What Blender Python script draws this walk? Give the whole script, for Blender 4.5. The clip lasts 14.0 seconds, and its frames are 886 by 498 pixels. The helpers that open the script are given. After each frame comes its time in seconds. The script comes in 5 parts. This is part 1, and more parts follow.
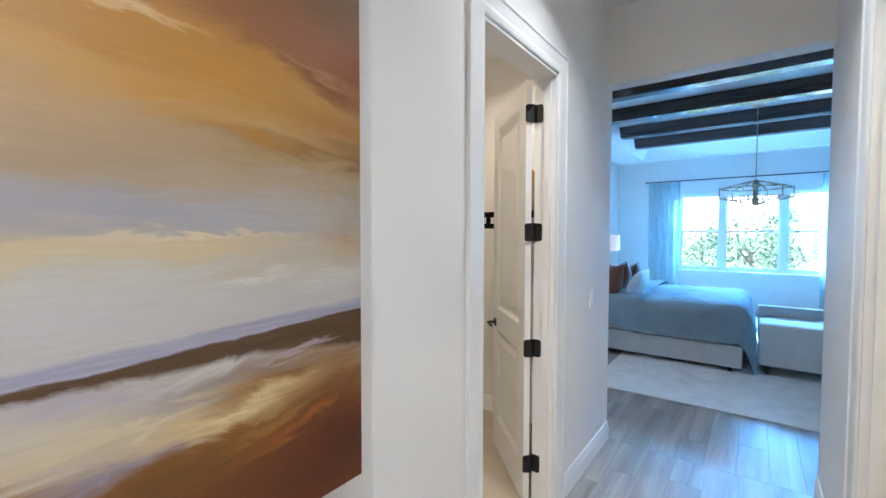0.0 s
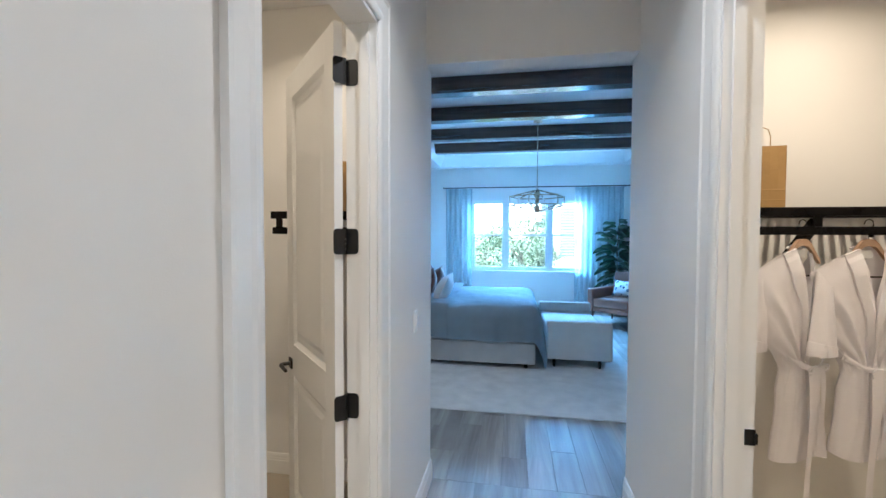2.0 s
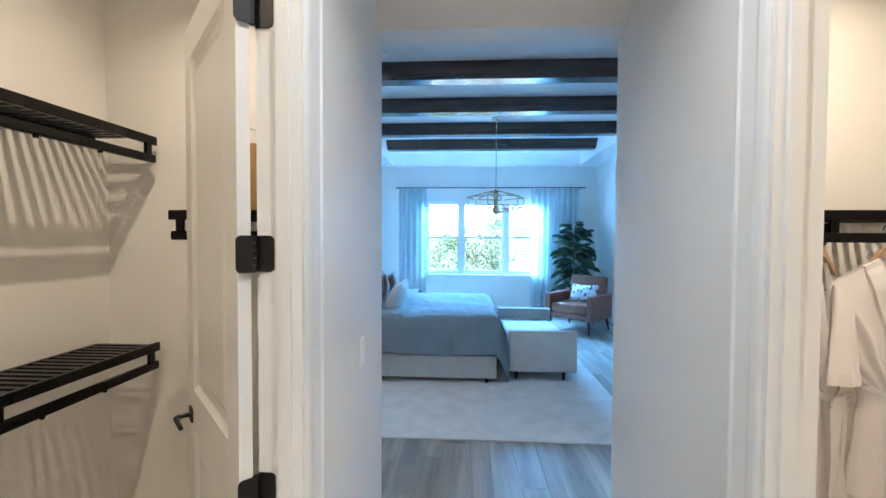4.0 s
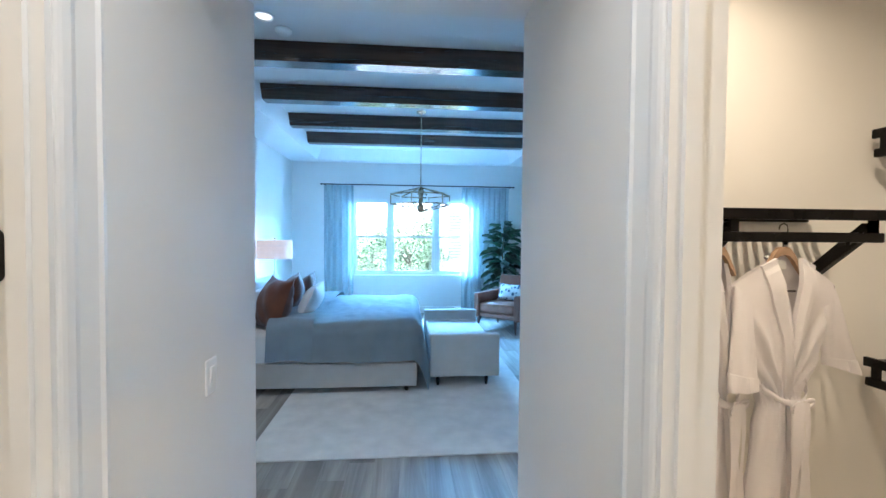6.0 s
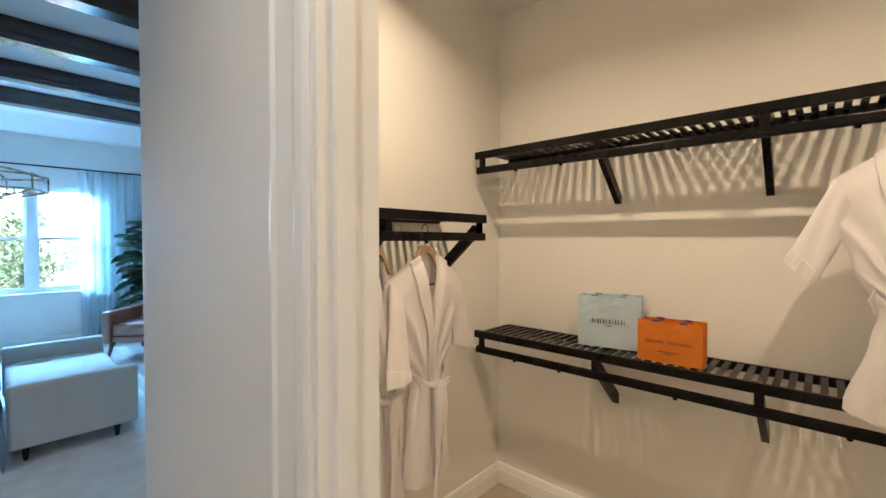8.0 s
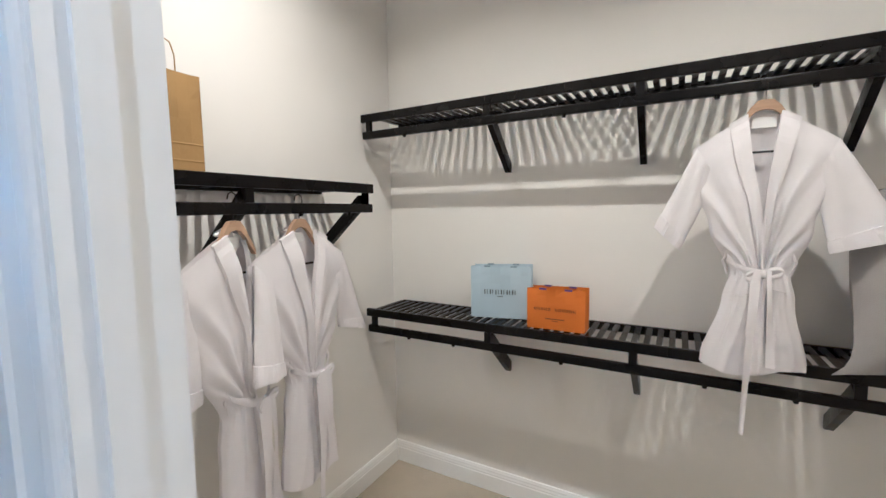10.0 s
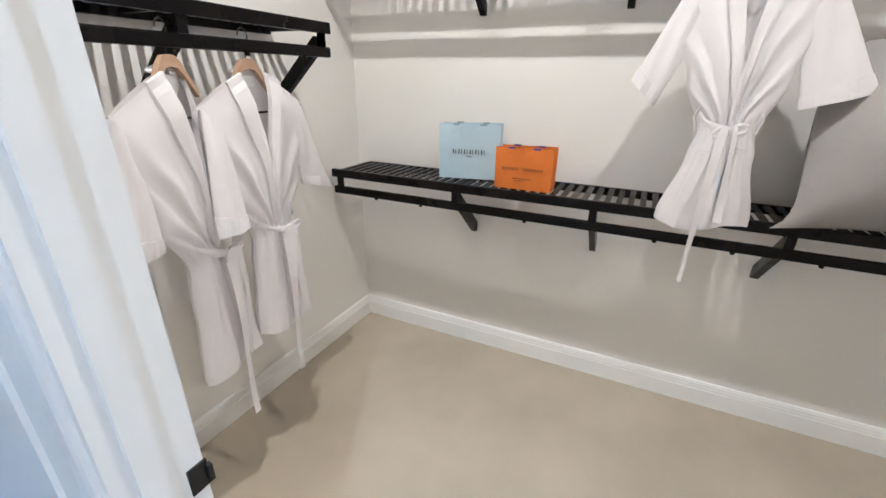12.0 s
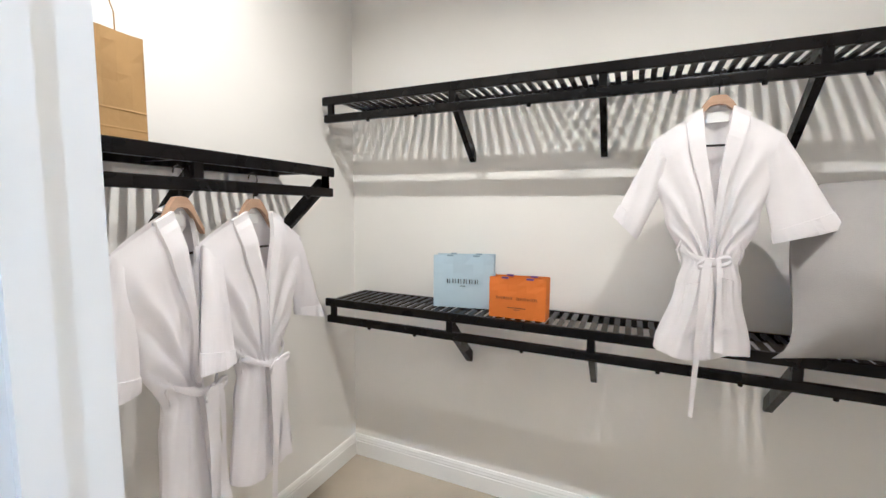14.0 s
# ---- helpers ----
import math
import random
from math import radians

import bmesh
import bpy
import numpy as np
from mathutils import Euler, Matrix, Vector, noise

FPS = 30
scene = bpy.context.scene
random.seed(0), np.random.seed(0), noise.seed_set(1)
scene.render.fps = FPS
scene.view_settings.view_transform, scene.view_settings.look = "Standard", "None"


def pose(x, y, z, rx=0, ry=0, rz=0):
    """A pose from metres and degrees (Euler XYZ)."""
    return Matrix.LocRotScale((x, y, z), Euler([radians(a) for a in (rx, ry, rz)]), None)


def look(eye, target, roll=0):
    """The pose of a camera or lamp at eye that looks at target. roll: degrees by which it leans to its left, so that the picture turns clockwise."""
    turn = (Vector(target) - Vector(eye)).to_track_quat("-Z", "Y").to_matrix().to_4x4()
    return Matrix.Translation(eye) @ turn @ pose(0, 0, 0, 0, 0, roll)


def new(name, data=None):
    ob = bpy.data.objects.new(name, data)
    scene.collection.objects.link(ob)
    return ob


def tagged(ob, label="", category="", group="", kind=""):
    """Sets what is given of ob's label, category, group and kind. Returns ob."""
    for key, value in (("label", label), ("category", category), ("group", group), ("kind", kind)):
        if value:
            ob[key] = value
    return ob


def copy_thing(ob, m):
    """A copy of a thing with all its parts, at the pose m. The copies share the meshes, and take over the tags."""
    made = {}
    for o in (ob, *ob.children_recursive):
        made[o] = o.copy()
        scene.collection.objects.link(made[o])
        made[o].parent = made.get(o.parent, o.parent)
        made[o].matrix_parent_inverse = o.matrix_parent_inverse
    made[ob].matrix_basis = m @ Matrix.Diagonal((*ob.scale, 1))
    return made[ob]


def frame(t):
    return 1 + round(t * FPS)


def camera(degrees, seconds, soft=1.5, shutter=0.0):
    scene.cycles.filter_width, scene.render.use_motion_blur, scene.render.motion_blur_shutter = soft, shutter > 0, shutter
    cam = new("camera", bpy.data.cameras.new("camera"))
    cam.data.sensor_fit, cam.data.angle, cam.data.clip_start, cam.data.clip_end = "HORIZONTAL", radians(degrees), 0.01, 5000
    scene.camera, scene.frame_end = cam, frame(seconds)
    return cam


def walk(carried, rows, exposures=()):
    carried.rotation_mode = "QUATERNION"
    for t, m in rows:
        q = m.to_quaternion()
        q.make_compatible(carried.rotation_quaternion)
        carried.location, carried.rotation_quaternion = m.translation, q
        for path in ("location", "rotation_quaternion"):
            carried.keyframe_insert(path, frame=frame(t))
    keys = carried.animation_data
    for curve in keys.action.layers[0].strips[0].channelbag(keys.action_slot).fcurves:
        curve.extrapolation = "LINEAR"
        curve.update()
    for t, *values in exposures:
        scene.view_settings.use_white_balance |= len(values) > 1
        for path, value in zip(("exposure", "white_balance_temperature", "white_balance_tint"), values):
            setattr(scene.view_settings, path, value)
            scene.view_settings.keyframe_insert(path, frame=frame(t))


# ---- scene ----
cam = camera(93.5, 14.0)
PATH = [
    (0, (0.281, -0.07, 1.567), (-0.919, 1.529, 1.491), 0.1),
    (0.5, (0.201, 0.162, 1.57), (-0.739, 1.926, 1.496), 0.1),
    (1, (0.048, 0.28, 1.571), (-0.657, 2.15, 1.502), 0.2),
    (1.5, (-0.075, 0.378, 1.601), (-0.566, 2.315, 1.53), 0.3),
    (2, (-0.067, 0.559, 1.598), (-0.405, 2.529, 1.533), 0.2),
    (2.5, (-0.032, 0.763, 1.618), (-0.276, 2.747, 1.552), 0.3),
    (5, (-0.214, 1.085, 1.622), (-0.234, 3.084, 1.567), 0.2),
    (5.5, (-0.052, 1.166, 1.612), (0.006, 3.164, 1.554), 0.3),
    (6, (0.073, 1.277, 1.615), (0.247, 3.268, 1.557), 0.5),
    (6.5, (0.042, 1.42, 1.618), (0.512, 3.363, 1.562), 0.7),
    (7, (0.009, 1.526, 1.61), (0.919, 3.306, 1.561), 0.5),
    (7.5, (0.093, 1.547, 1.624), (1.335, 3.113, 1.57), -0.0),
    (8, (0.258, 1.507, 1.615), (1.733, 2.856, 1.567), 0.1),
    (8.5, (0.398, 1.554, 1.623), (2.023, 2.72, 1.566), -0.2),
    (11, (0.442, 1.524, 1.587), (2.208, 2.39, 1.221), 0.3),
    (11.5, (0.449, 1.532, 1.568), (2.165, 2.357, 0.956), 0.5),
    (12, (0.447, 1.525, 1.538), (2.116, 2.319, 0.774), 0.7),
    (12.5, (0.447, 1.527, 1.534), (2.126, 2.313, 0.784), 0.8),
    (13, (0.459, 1.514, 1.537), (2.189, 2.332, 0.954), 0.6),
    (13.5, (0.456, 1.51, 1.542), (2.233, 2.348, 1.17), 0.6),
    (14, (0.456, 1.546, 1.558), (2.268, 2.369, 1.367), 0.6),
]
# stops, kelvin and tint: the picture is set for daylight first and for the closet lamps at the end
EXPO = [(0.0, 4.04, 4900, 10), (2.0, 3.84, 5000, 10), (5.0, 4.12, 5150, 10), (6.5, 4.0, 5300, 10), (7.5, 3.98, 6500, 14), (8.0, 3.80, 5700, 11), (8.7, 3.76, 4900, 10), (10.8, 4.25, 4300, 9), (12.5, 4.36, 4300, 9), (14.0, 4.42, 4300, 9)]
walk(cam, [(t, look(eye, target, roll)) for t, eye, target, roll in PATH], EXPO)


# ---------------------------------------------------------------- plan (metres)
HL, HR = -0.60, 0.61            # hall faces
HALL_S, HALL_N = -1.60, 3.20    # hall ends
WT = 0.12                       # wall thickness
CX0, CX1 = 0.73, 2.54           # right closet, x
LX0, LX1 = -2.02, -0.72         # left closet, x
CY0, CY1 = 0.28, 3.09           # both closets, y
CZ, HZ = 3.06, 3.15             # closet and hall ceilings
BX0, BX1, BY0, BY1 = -2.28, 2.62, 3.20, 10.10   # bedroom
SOF, TRAY = 3.14, 3.32          # bedroom soffit and raised ceiling
OPEN_Z = 2.625                  # opening from hall to bedroom
DOOR_Z = 2.434                  # closet doorways
LD0, LD1 = 1.36, 2.14           # left doorway, y
RD0, RD1 = 1.315, 2.114           # right doorway, y
WX0, WX1, WZ0, WZ1 = -1.05, 1.48, 0.81, 2.40   # bedroom window

# ---------------------------------------------------------------- light
LAMP = (1.0, 0.72, 0.42)
world = bpy.data.worlds.new("sky")
scene.world = world
world.use_nodes = True
wn = world.node_tree
sky = wn.nodes.new("ShaderNodeTexSky")
sky.sky_type, sky.sun_disc = "NISHITA", False
sky.sun_elevation, sky.sun_rotation = radians(55), radians(18)
wn.links.new(sky.outputs[0], wn.nodes["Background"].inputs[0])
wn.nodes["Background"].inputs[1].default_value = 0.15


def lamp(name, kind, m, power, colour, **more):
    data = bpy.data.lights.new(name, kind)
    data.energy, data.color = power, colour
    if kind == "AREA":
        data.shape, data.size, data.size_y = "RECTANGLE", more["size"], more["size_y"]
        data.spread = radians(more["spread"])
    elif kind == "SUN":
        data.angle = more["angle"]
    else:
        data.shadow_soft_size = more["size"]
    if kind == "SPOT":
        data.spot_size, data.spot_blend = radians(more["cone"]), more["blend"]
    ob = new(name, data)
    ob.matrix_world = m
    return ob


lamp("sun", "SUN", look((0, 0, 20), (3, 9, 4)), 2.6, (1.0, 0.95, 0.88), angle=radians(0.5))
# added panel outdoors, just above the window's view, standing in for sky light
lamp("sky_stand_in_panel", "AREA", look((0.2, 12.0, 3.1), (0.2, 6.0, 0.8)), 140, (0.26, 0.61, 1.0), size=4.5, size_y=1.0, spread=180)
# last entry: the bedroom fixture is really off, its light is added fill
CANS = [(1.40, 2.46, CZ, 29), (1.40, 1.24, CZ, 29), (-1.155, 2.42, CZ, 20), (-1.155, 1.10, CZ, 20), (0.0, 1.75, HZ, 22), (0.0, -0.5, HZ, 42), (-1.045, 4.68, TRAY, 13)]
# the two hall cans at x = 0 are unseen, added to brighten the hall
for x, y, z, power in CANS:
    closet = abs(x) > 0.5 and y < BY0
    lamp("can_lamp", "AREA", look((x, y, z - 0.03), (x, y, 0)), power * 0.0385, LAMP if closet else (1.0, 0.87, 0.70), size=0.026, size_y=0.026, spread=142 if closet else 120)
lamp("bedside_bulb", "POINT", pose(-1.98, 8.0, 1.42), 0.22, (1.0, 0.78, 0.5), size=0.04)


# ---------------------------------------------------------------- materials
def srgb(r, g, b):
    return tuple((c / 255 / 12.92) if c / 255 <= 0.04045 else ((c / 255 + 0.055) / 1.055) ** 2.4 for c in (r, g, b)) + (1.0,)


def node(tree, kind, **inputs):
    n = tree.nodes.new(kind)
    for key, value in inputs.items():
        n.inputs[key.replace("_", " ")].default_value = value
    return n


def material(name, colour, rough=0.5, metal=0.0, vary=0.06, scale=4.0, grain=0.0, grain_scale=200.0, stretch=(1, 1, 1), coat=0.0, random_tint=0.0, sheen=0.0):
    """Painted, woven or metal surface with variation at two scales and fine relief."""
    m = bpy.data.materials.new(name)
    m.use_nodes = True
    t = m.node_tree
    b = t.nodes["Principled BSDF"]
    b.inputs["Roughness"].default_value, b.inputs["Metallic"].default_value = rough, metal
    b.inputs["Coat Weight"].default_value = coat
    b.inputs["Sheen Weight"].default_value = sheen
    co = t.nodes.new("ShaderNodeTexCoord")
    mp = t.nodes.new("ShaderNodeMapping")
    mp.inputs["Scale"].default_value = stretch
    t.links.new(co.outputs["Object"], mp.inputs[0])
    big = node(t, "ShaderNodeTexNoise", Scale=scale, Detail=5.0)
    t.links.new(mp.outputs[0], big.inputs["Vector"])
    ramp = t.nodes.new("ShaderNodeMapRange")
    ramp.inputs["From Min"].default_value, ramp.inputs["From Max"].default_value = 0.3, 0.7
    ramp.inputs["To Min"].default_value, ramp.inputs["To Max"].default_value = 1 - vary, 1 + vary
    t.links.new(big.outputs[0], ramp.inputs[0])
    hsv = t.nodes.new("ShaderNodeHueSaturation")
    hsv.inputs["Color"].default_value = colour
    if random_tint:
        info = t.nodes.new("ShaderNodeObjectInfo")
        rr = t.nodes.new("ShaderNodeMapRange")
        rr.inputs["To Min"].default_value, rr.inputs["To Max"].default_value = 1 - random_tint, 1 + random_tint
        t.links.new(info.outputs["Random"], rr.inputs[0])
        mul = t.nodes.new("ShaderNodeMath")
        mul.operation = "MULTIPLY"
        t.links.new(ramp.outputs[0], mul.inputs[0])
        t.links.new(rr.outputs[0], mul.inputs[1])
        t.links.new(mul.outputs[0], hsv.inputs["Value"])
    else:
        t.links.new(ramp.outputs[0], hsv.inputs["Value"])
    t.links.new(hsv.outputs[0], b.inputs["Base Color"])
    rv = t.nodes.new("ShaderNodeMapRange")
    rv.inputs["To Min"].default_value, rv.inputs["To Max"].default_value = max(0, rough - 0.08), min(1, rough + 0.08)
    t.links.new(big.outputs[0], rv.inputs[0])
    t.links.new(rv.outputs[0], b.inputs["Roughness"])
    if grain:
        fine = node(t, "ShaderNodeTexNoise", Scale=grain_scale, Detail=3.0)
        t.links.new(mp.outputs[0], fine.inputs["Vector"])
        bump = t.nodes.new("ShaderNodeBump")
        bump.inputs["Strength"].default_value, bump.inputs["Distance"].default_value = grain, 0.002
        t.links.new(fine.outputs[0], bump.inputs["Height"])
        t.links.new(bump.outputs[0], b.inputs["Normal"])
    return m


def wood(name, dark, light, rough, axis, random_tint=0.15, scale=6.0):
    """Planed wood with long grain along one axis."""
    m = material(name, light, rough, random_tint=random_tint)
    t = m.node_tree
    b = t.nodes["Principled BSDF"]
    co = t.nodes.new("ShaderNodeTexCoord")
    mp = t.nodes.new("ShaderNodeMapping")
    st = [scale, scale, scale]
    st[axis] = scale * 0.06
    mp.inputs["Scale"].default_value = st
    info = t.nodes.new("ShaderNodeObjectInfo")
    add = t.nodes.new("ShaderNodeVectorMath")
    add.operation = "MULTIPLY_ADD"
    add.inputs[1].default_value = (9.0, 7.0, 5.0)
    t.links.new(info.outputs["Random"], add.inputs[0])
    t.links.new(co.outputs["Object"], add.inputs[2])
    t.links.new(add.outputs[0], mp.inputs[0])
    n = node(t, "ShaderNodeTexNoise", Scale=2.2, Detail=9.0, Roughness=0.65, Distortion=0.6)
    t.links.new(mp.outputs[0], n.inputs["Vector"])
    r = t.nodes.new("ShaderNodeValToRGB")
    r.color_ramp.elements[0].position, r.color_ramp.elements[1].position = 0.34, 0.68
    r.color_ramp.elements[0].color, r.color_ramp.elements[1].color = dark, light
    t.links.new(n.outputs[0], r.inputs[0])
    hsv = next(x for x in t.nodes if x.bl_idname == "ShaderNodeHueSaturation")
    t.links.new(r.outputs[0], hsv.inputs["Color"])
    bump = t.nodes.new("ShaderNodeBump")
    bump.inputs["Strength"].default_value, bump.inputs["Distance"].default_value = 0.25, 0.002
    t.links.new(n.outputs[0], bump.inputs["Height"])
    t.links.new(bump.outputs[0], b.inputs["Normal"])
    return m


WALL = material("wall_paint", (0.82, 0.80, 0.76, 1), 0.62, vary=0.02, scale=1.5, grain=0.12, grain_scale=260)
CEIL = material("ceiling_paint", (0.83, 0.82, 0.80, 1), 0.8, vary=0.02, scale=2, grain=0.15, grain_scale=180)
TRIM = material("trim_paint", (0.84, 0.83, 0.80, 1), 0.32, vary=0.02, scale=3, grain=0.04, grain_scale=60)
CARPET = material("carpet_pile", (0.445, 0.392, 0.300, 1), 0.95, vary=0.11, scale=2.0, grain=0.9, grain_scale=420)
PLANK = wood("grey_oak", srgb(112, 108, 102), srgb(176, 170, 160), 0.46, 1, 0.24, 3.0)
BEAM = wood("dark_beam", srgb(46, 34, 28), srgb(78, 58, 46), 0.19, 0, 0.06, 7.0)
BEAM.node_tree.nodes["Principled BSDF"].inputs["Coat Weight"].default_value = 0.6
BEAM.node_tree.nodes["Principled BSDF"].inputs["Coat Roughness"].default_value = 0.14
BLACK = material("black_steel", (0.006, 0.006, 0.006, 1), 0.45, vary=0.2, scale=8, grain=0.1, grain_scale=300)
ESPRESSO = material("espresso_wood", (0.0045, 0.004, 0.004, 1), 0.27, vary=0.3, scale=6, grain=0.2, grain_scale=90, stretch=(1, 1, 1))
ESPRESSO.node_tree.nodes["Principled BSDF"].inputs["Specular IOR Level"].default_value = 0.2
LINEN = material("ivory_linen", (0.62, 0.60, 0.56, 1), 0.9, vary=0.04, scale=7, grain=0.5, grain_scale=500)
DUVET = material("grey_blue_cotton", (0.235, 0.285, 0.32, 1), 0.9, vary=0.07, scale=5, grain=0.5, grain_scale=420)
SHEET = material("white_cotton", (0.80, 0.80, 0.79, 1), 0.9, vary=0.03, scale=6, grain=0.4, grain_scale=350)
RUST = material("rust_velvet", (0.135, 0.040, 0.013, 1), 0.8, vary=0.25, scale=7, grain=0.3, grain_scale=300, sheen=0.4)
LEATHER = material("tan_leather", (0.22, 0.085, 0.045, 1), 0.42, vary=0.15, scale=6, grain=0.35, grain_scale=160)
WALNUT = wood("walnut_leg", srgb(40, 24, 16), srgb(86, 54, 36), 0.4, 2)
AGED = material("aged_bronze", (0.46, 0.38, 0.26, 1), 0.27, 1.0, vary=0.15, scale=12)
BRASS = material("brushed_brass", (0.62, 0.44, 0.20, 1), 0.28, 1.0, vary=0.08, scale=9)
RUGM = material("cream_rug", (0.73, 0.715, 0.68, 1), 0.95, vary=0.09, scale=6, grain=0.9, grain_scale=300)
LEAF = material("fig_leaf", (0.028, 0.075, 0.030, 1), 0.38, vary=0.35, scale=9, grain=0.2, grain_scale=40, random_tint=0.25)
BARK = material("bark", (0.16, 0.11, 0.075, 1), 0.85, vary=0.3, scale=20, grain=0.6, grain_scale=60)
POT = material("woven_pot", (0.33, 0.26, 0.18, 1), 0.85, vary=0.2, scale=20, grain=0.8, grain_scale=90)
KRAFT = material("kraft_paper", (0.36, 0.222, 0.074, 1), 0.75, vary=0.10, scale=7, grain=0.5, grain_scale=40)
BLUEBAG = material("pale_blue_paper", (0.48, 0.595, 0.69, 1), 0.55, vary=0.03, scale=7, grain=0.1, grain_scale=40)
ORANGE = material("orange_paper", (0.60, 0.165, 0.004, 1), 0.6, vary=0.04, scale=7, grain=0.1, grain_scale=40)
INK = material("dark_ink", (0.03, 0.03, 0.035, 1), 0.6)
BROWNINK = material("brown_ink", (0.12, 0.04, 0.012, 1), 0.6)
BLUERIB = material("blue_grey_ribbon", (0.26, 0.34, 0.42, 1), 0.5)
PURPLE = material("purple_ribbon", (0.10, 0.05, 0.22, 1), 0.5)
BEECH = wood("beech_hanger", srgb(158, 130, 104), srgb(182, 154, 126), 0.45, 0, 0.06)
GREYLINEN = material("grey_linen", (0.34, 0.325, 0.31, 1), 0.95, vary=0.06, scale=6, grain=0.7, grain_scale=320)
PLASTIC = material("white_plastic", (0.88, 0.88, 0.87, 1), 0.35, vary=0.01)
CABM = material("pale_lacquer", (0.42, 0.46, 0.50, 1), 0.4, vary=0.06, scale=6)
GRASS = material("lawn", (0.10, 0.16, 0.05, 1), 0.9, vary=0.3, scale=3, grain=0.8, grain_scale=60)
STUCCO = material("stucco", (0.62, 0.60, 0.56, 1), 0.85, vary=0.05, scale=3, grain=0.5, grain_scale=80)
FOLIAGE = material("foliage", (0.105, 0.145, 0.065, 1), 0.6, vary=0.25, scale=3)
ROBE = material("white_waffle_cotton", (0.90, 0.870, 0.885, 1), 0.92, vary=0.03, scale=8, grain=0.3, grain_scale=330)
rt = ROBE.node_tree
thin = node(rt, "ShaderNodeBsdfTranslucent", Color=(0.82, 0.80, 0.80, 1))
rmix = node(rt, "ShaderNodeMixShader", Fac=0.2)
rt.links.new(rt.nodes["Principled BSDF"].outputs[0], rmix.inputs[1])
rt.links.new(thin.outputs[0], rmix.inputs[2])
rt.links.new(rmix.outputs[0], rt.nodes["Material Output"].inputs[0])
SHADE = material("linen_shade", (0.75, 0.70, 0.62, 1), 0.9, vary=0.04, scale=20, grain=0.3, grain_scale=300)
sb = SHADE.node_tree.nodes["Principled BSDF"]
sb.inputs["Emission Color"].default_value, sb.inputs["Emission Strength"].default_value = (1.0, 0.62, 0.42, 1), 0.03
LENS = material("lamp_lens", (0.9, 0.85, 0.75, 1), 0.5)
lb = LENS.node_tree.nodes["Principled BSDF"]
lb.inputs["Emission Color"].default_value, lb.inputs["Emission Strength"].default_value = (1.0, 0.85, 0.65, 1), 0.09

GLASS = bpy.data.materials.new("window_glass")
GLASS.use_nodes = True
gb = GLASS.node_tree.nodes["Principled BSDF"]
gb.inputs["Transmission Weight"].default_value, gb.inputs["Roughness"].default_value, gb.inputs["IOR"].default_value = 1.0, 0.0, 1.45

SHEER = bpy.data.materials.new("sheer_voile")
SHEER.use_nodes = True
st = SHEER.node_tree
st.nodes.remove(st.nodes["Principled BSDF"])
dif = node(st, "ShaderNodeBsdfDiffuse", Color=(0.60, 0.70, 0.73, 1))
trl = node(st, "ShaderNodeBsdfTranslucent", Color=(0.64, 0.74, 0.77, 1))
trn = node(st, "ShaderNodeBsdfTransparent", Color=(0.92, 0.96, 1, 1))
m1, m2 = node(st, "ShaderNodeMixShader", Fac=0.5), node(st, "ShaderNodeMixShader", Fac=0.16)
weave = node(st, "ShaderNodeTexNoise", Scale=60.0, Detail=4.0)
wr = st.nodes.new("ShaderNodeMapRange")
wr.inputs["To Min"].default_value, wr.inputs["To Max"].default_value = 0.14, 0.50
st.links.new(weave.outputs[0], wr.inputs[0])
st.links.new(wr.outputs[0], m2.inputs[0])
st.links.new(dif.outputs[0], m1.inputs[1])
st.links.new(trl.outputs[0], m1.inputs[2])
st.links.new(m1.outputs[0], m2.inputs[1])
st.links.new(trn.outputs[0], m2.inputs[2])
st.links.new(m2.outputs[0], st.nodes["Material Output"].inputs[0])


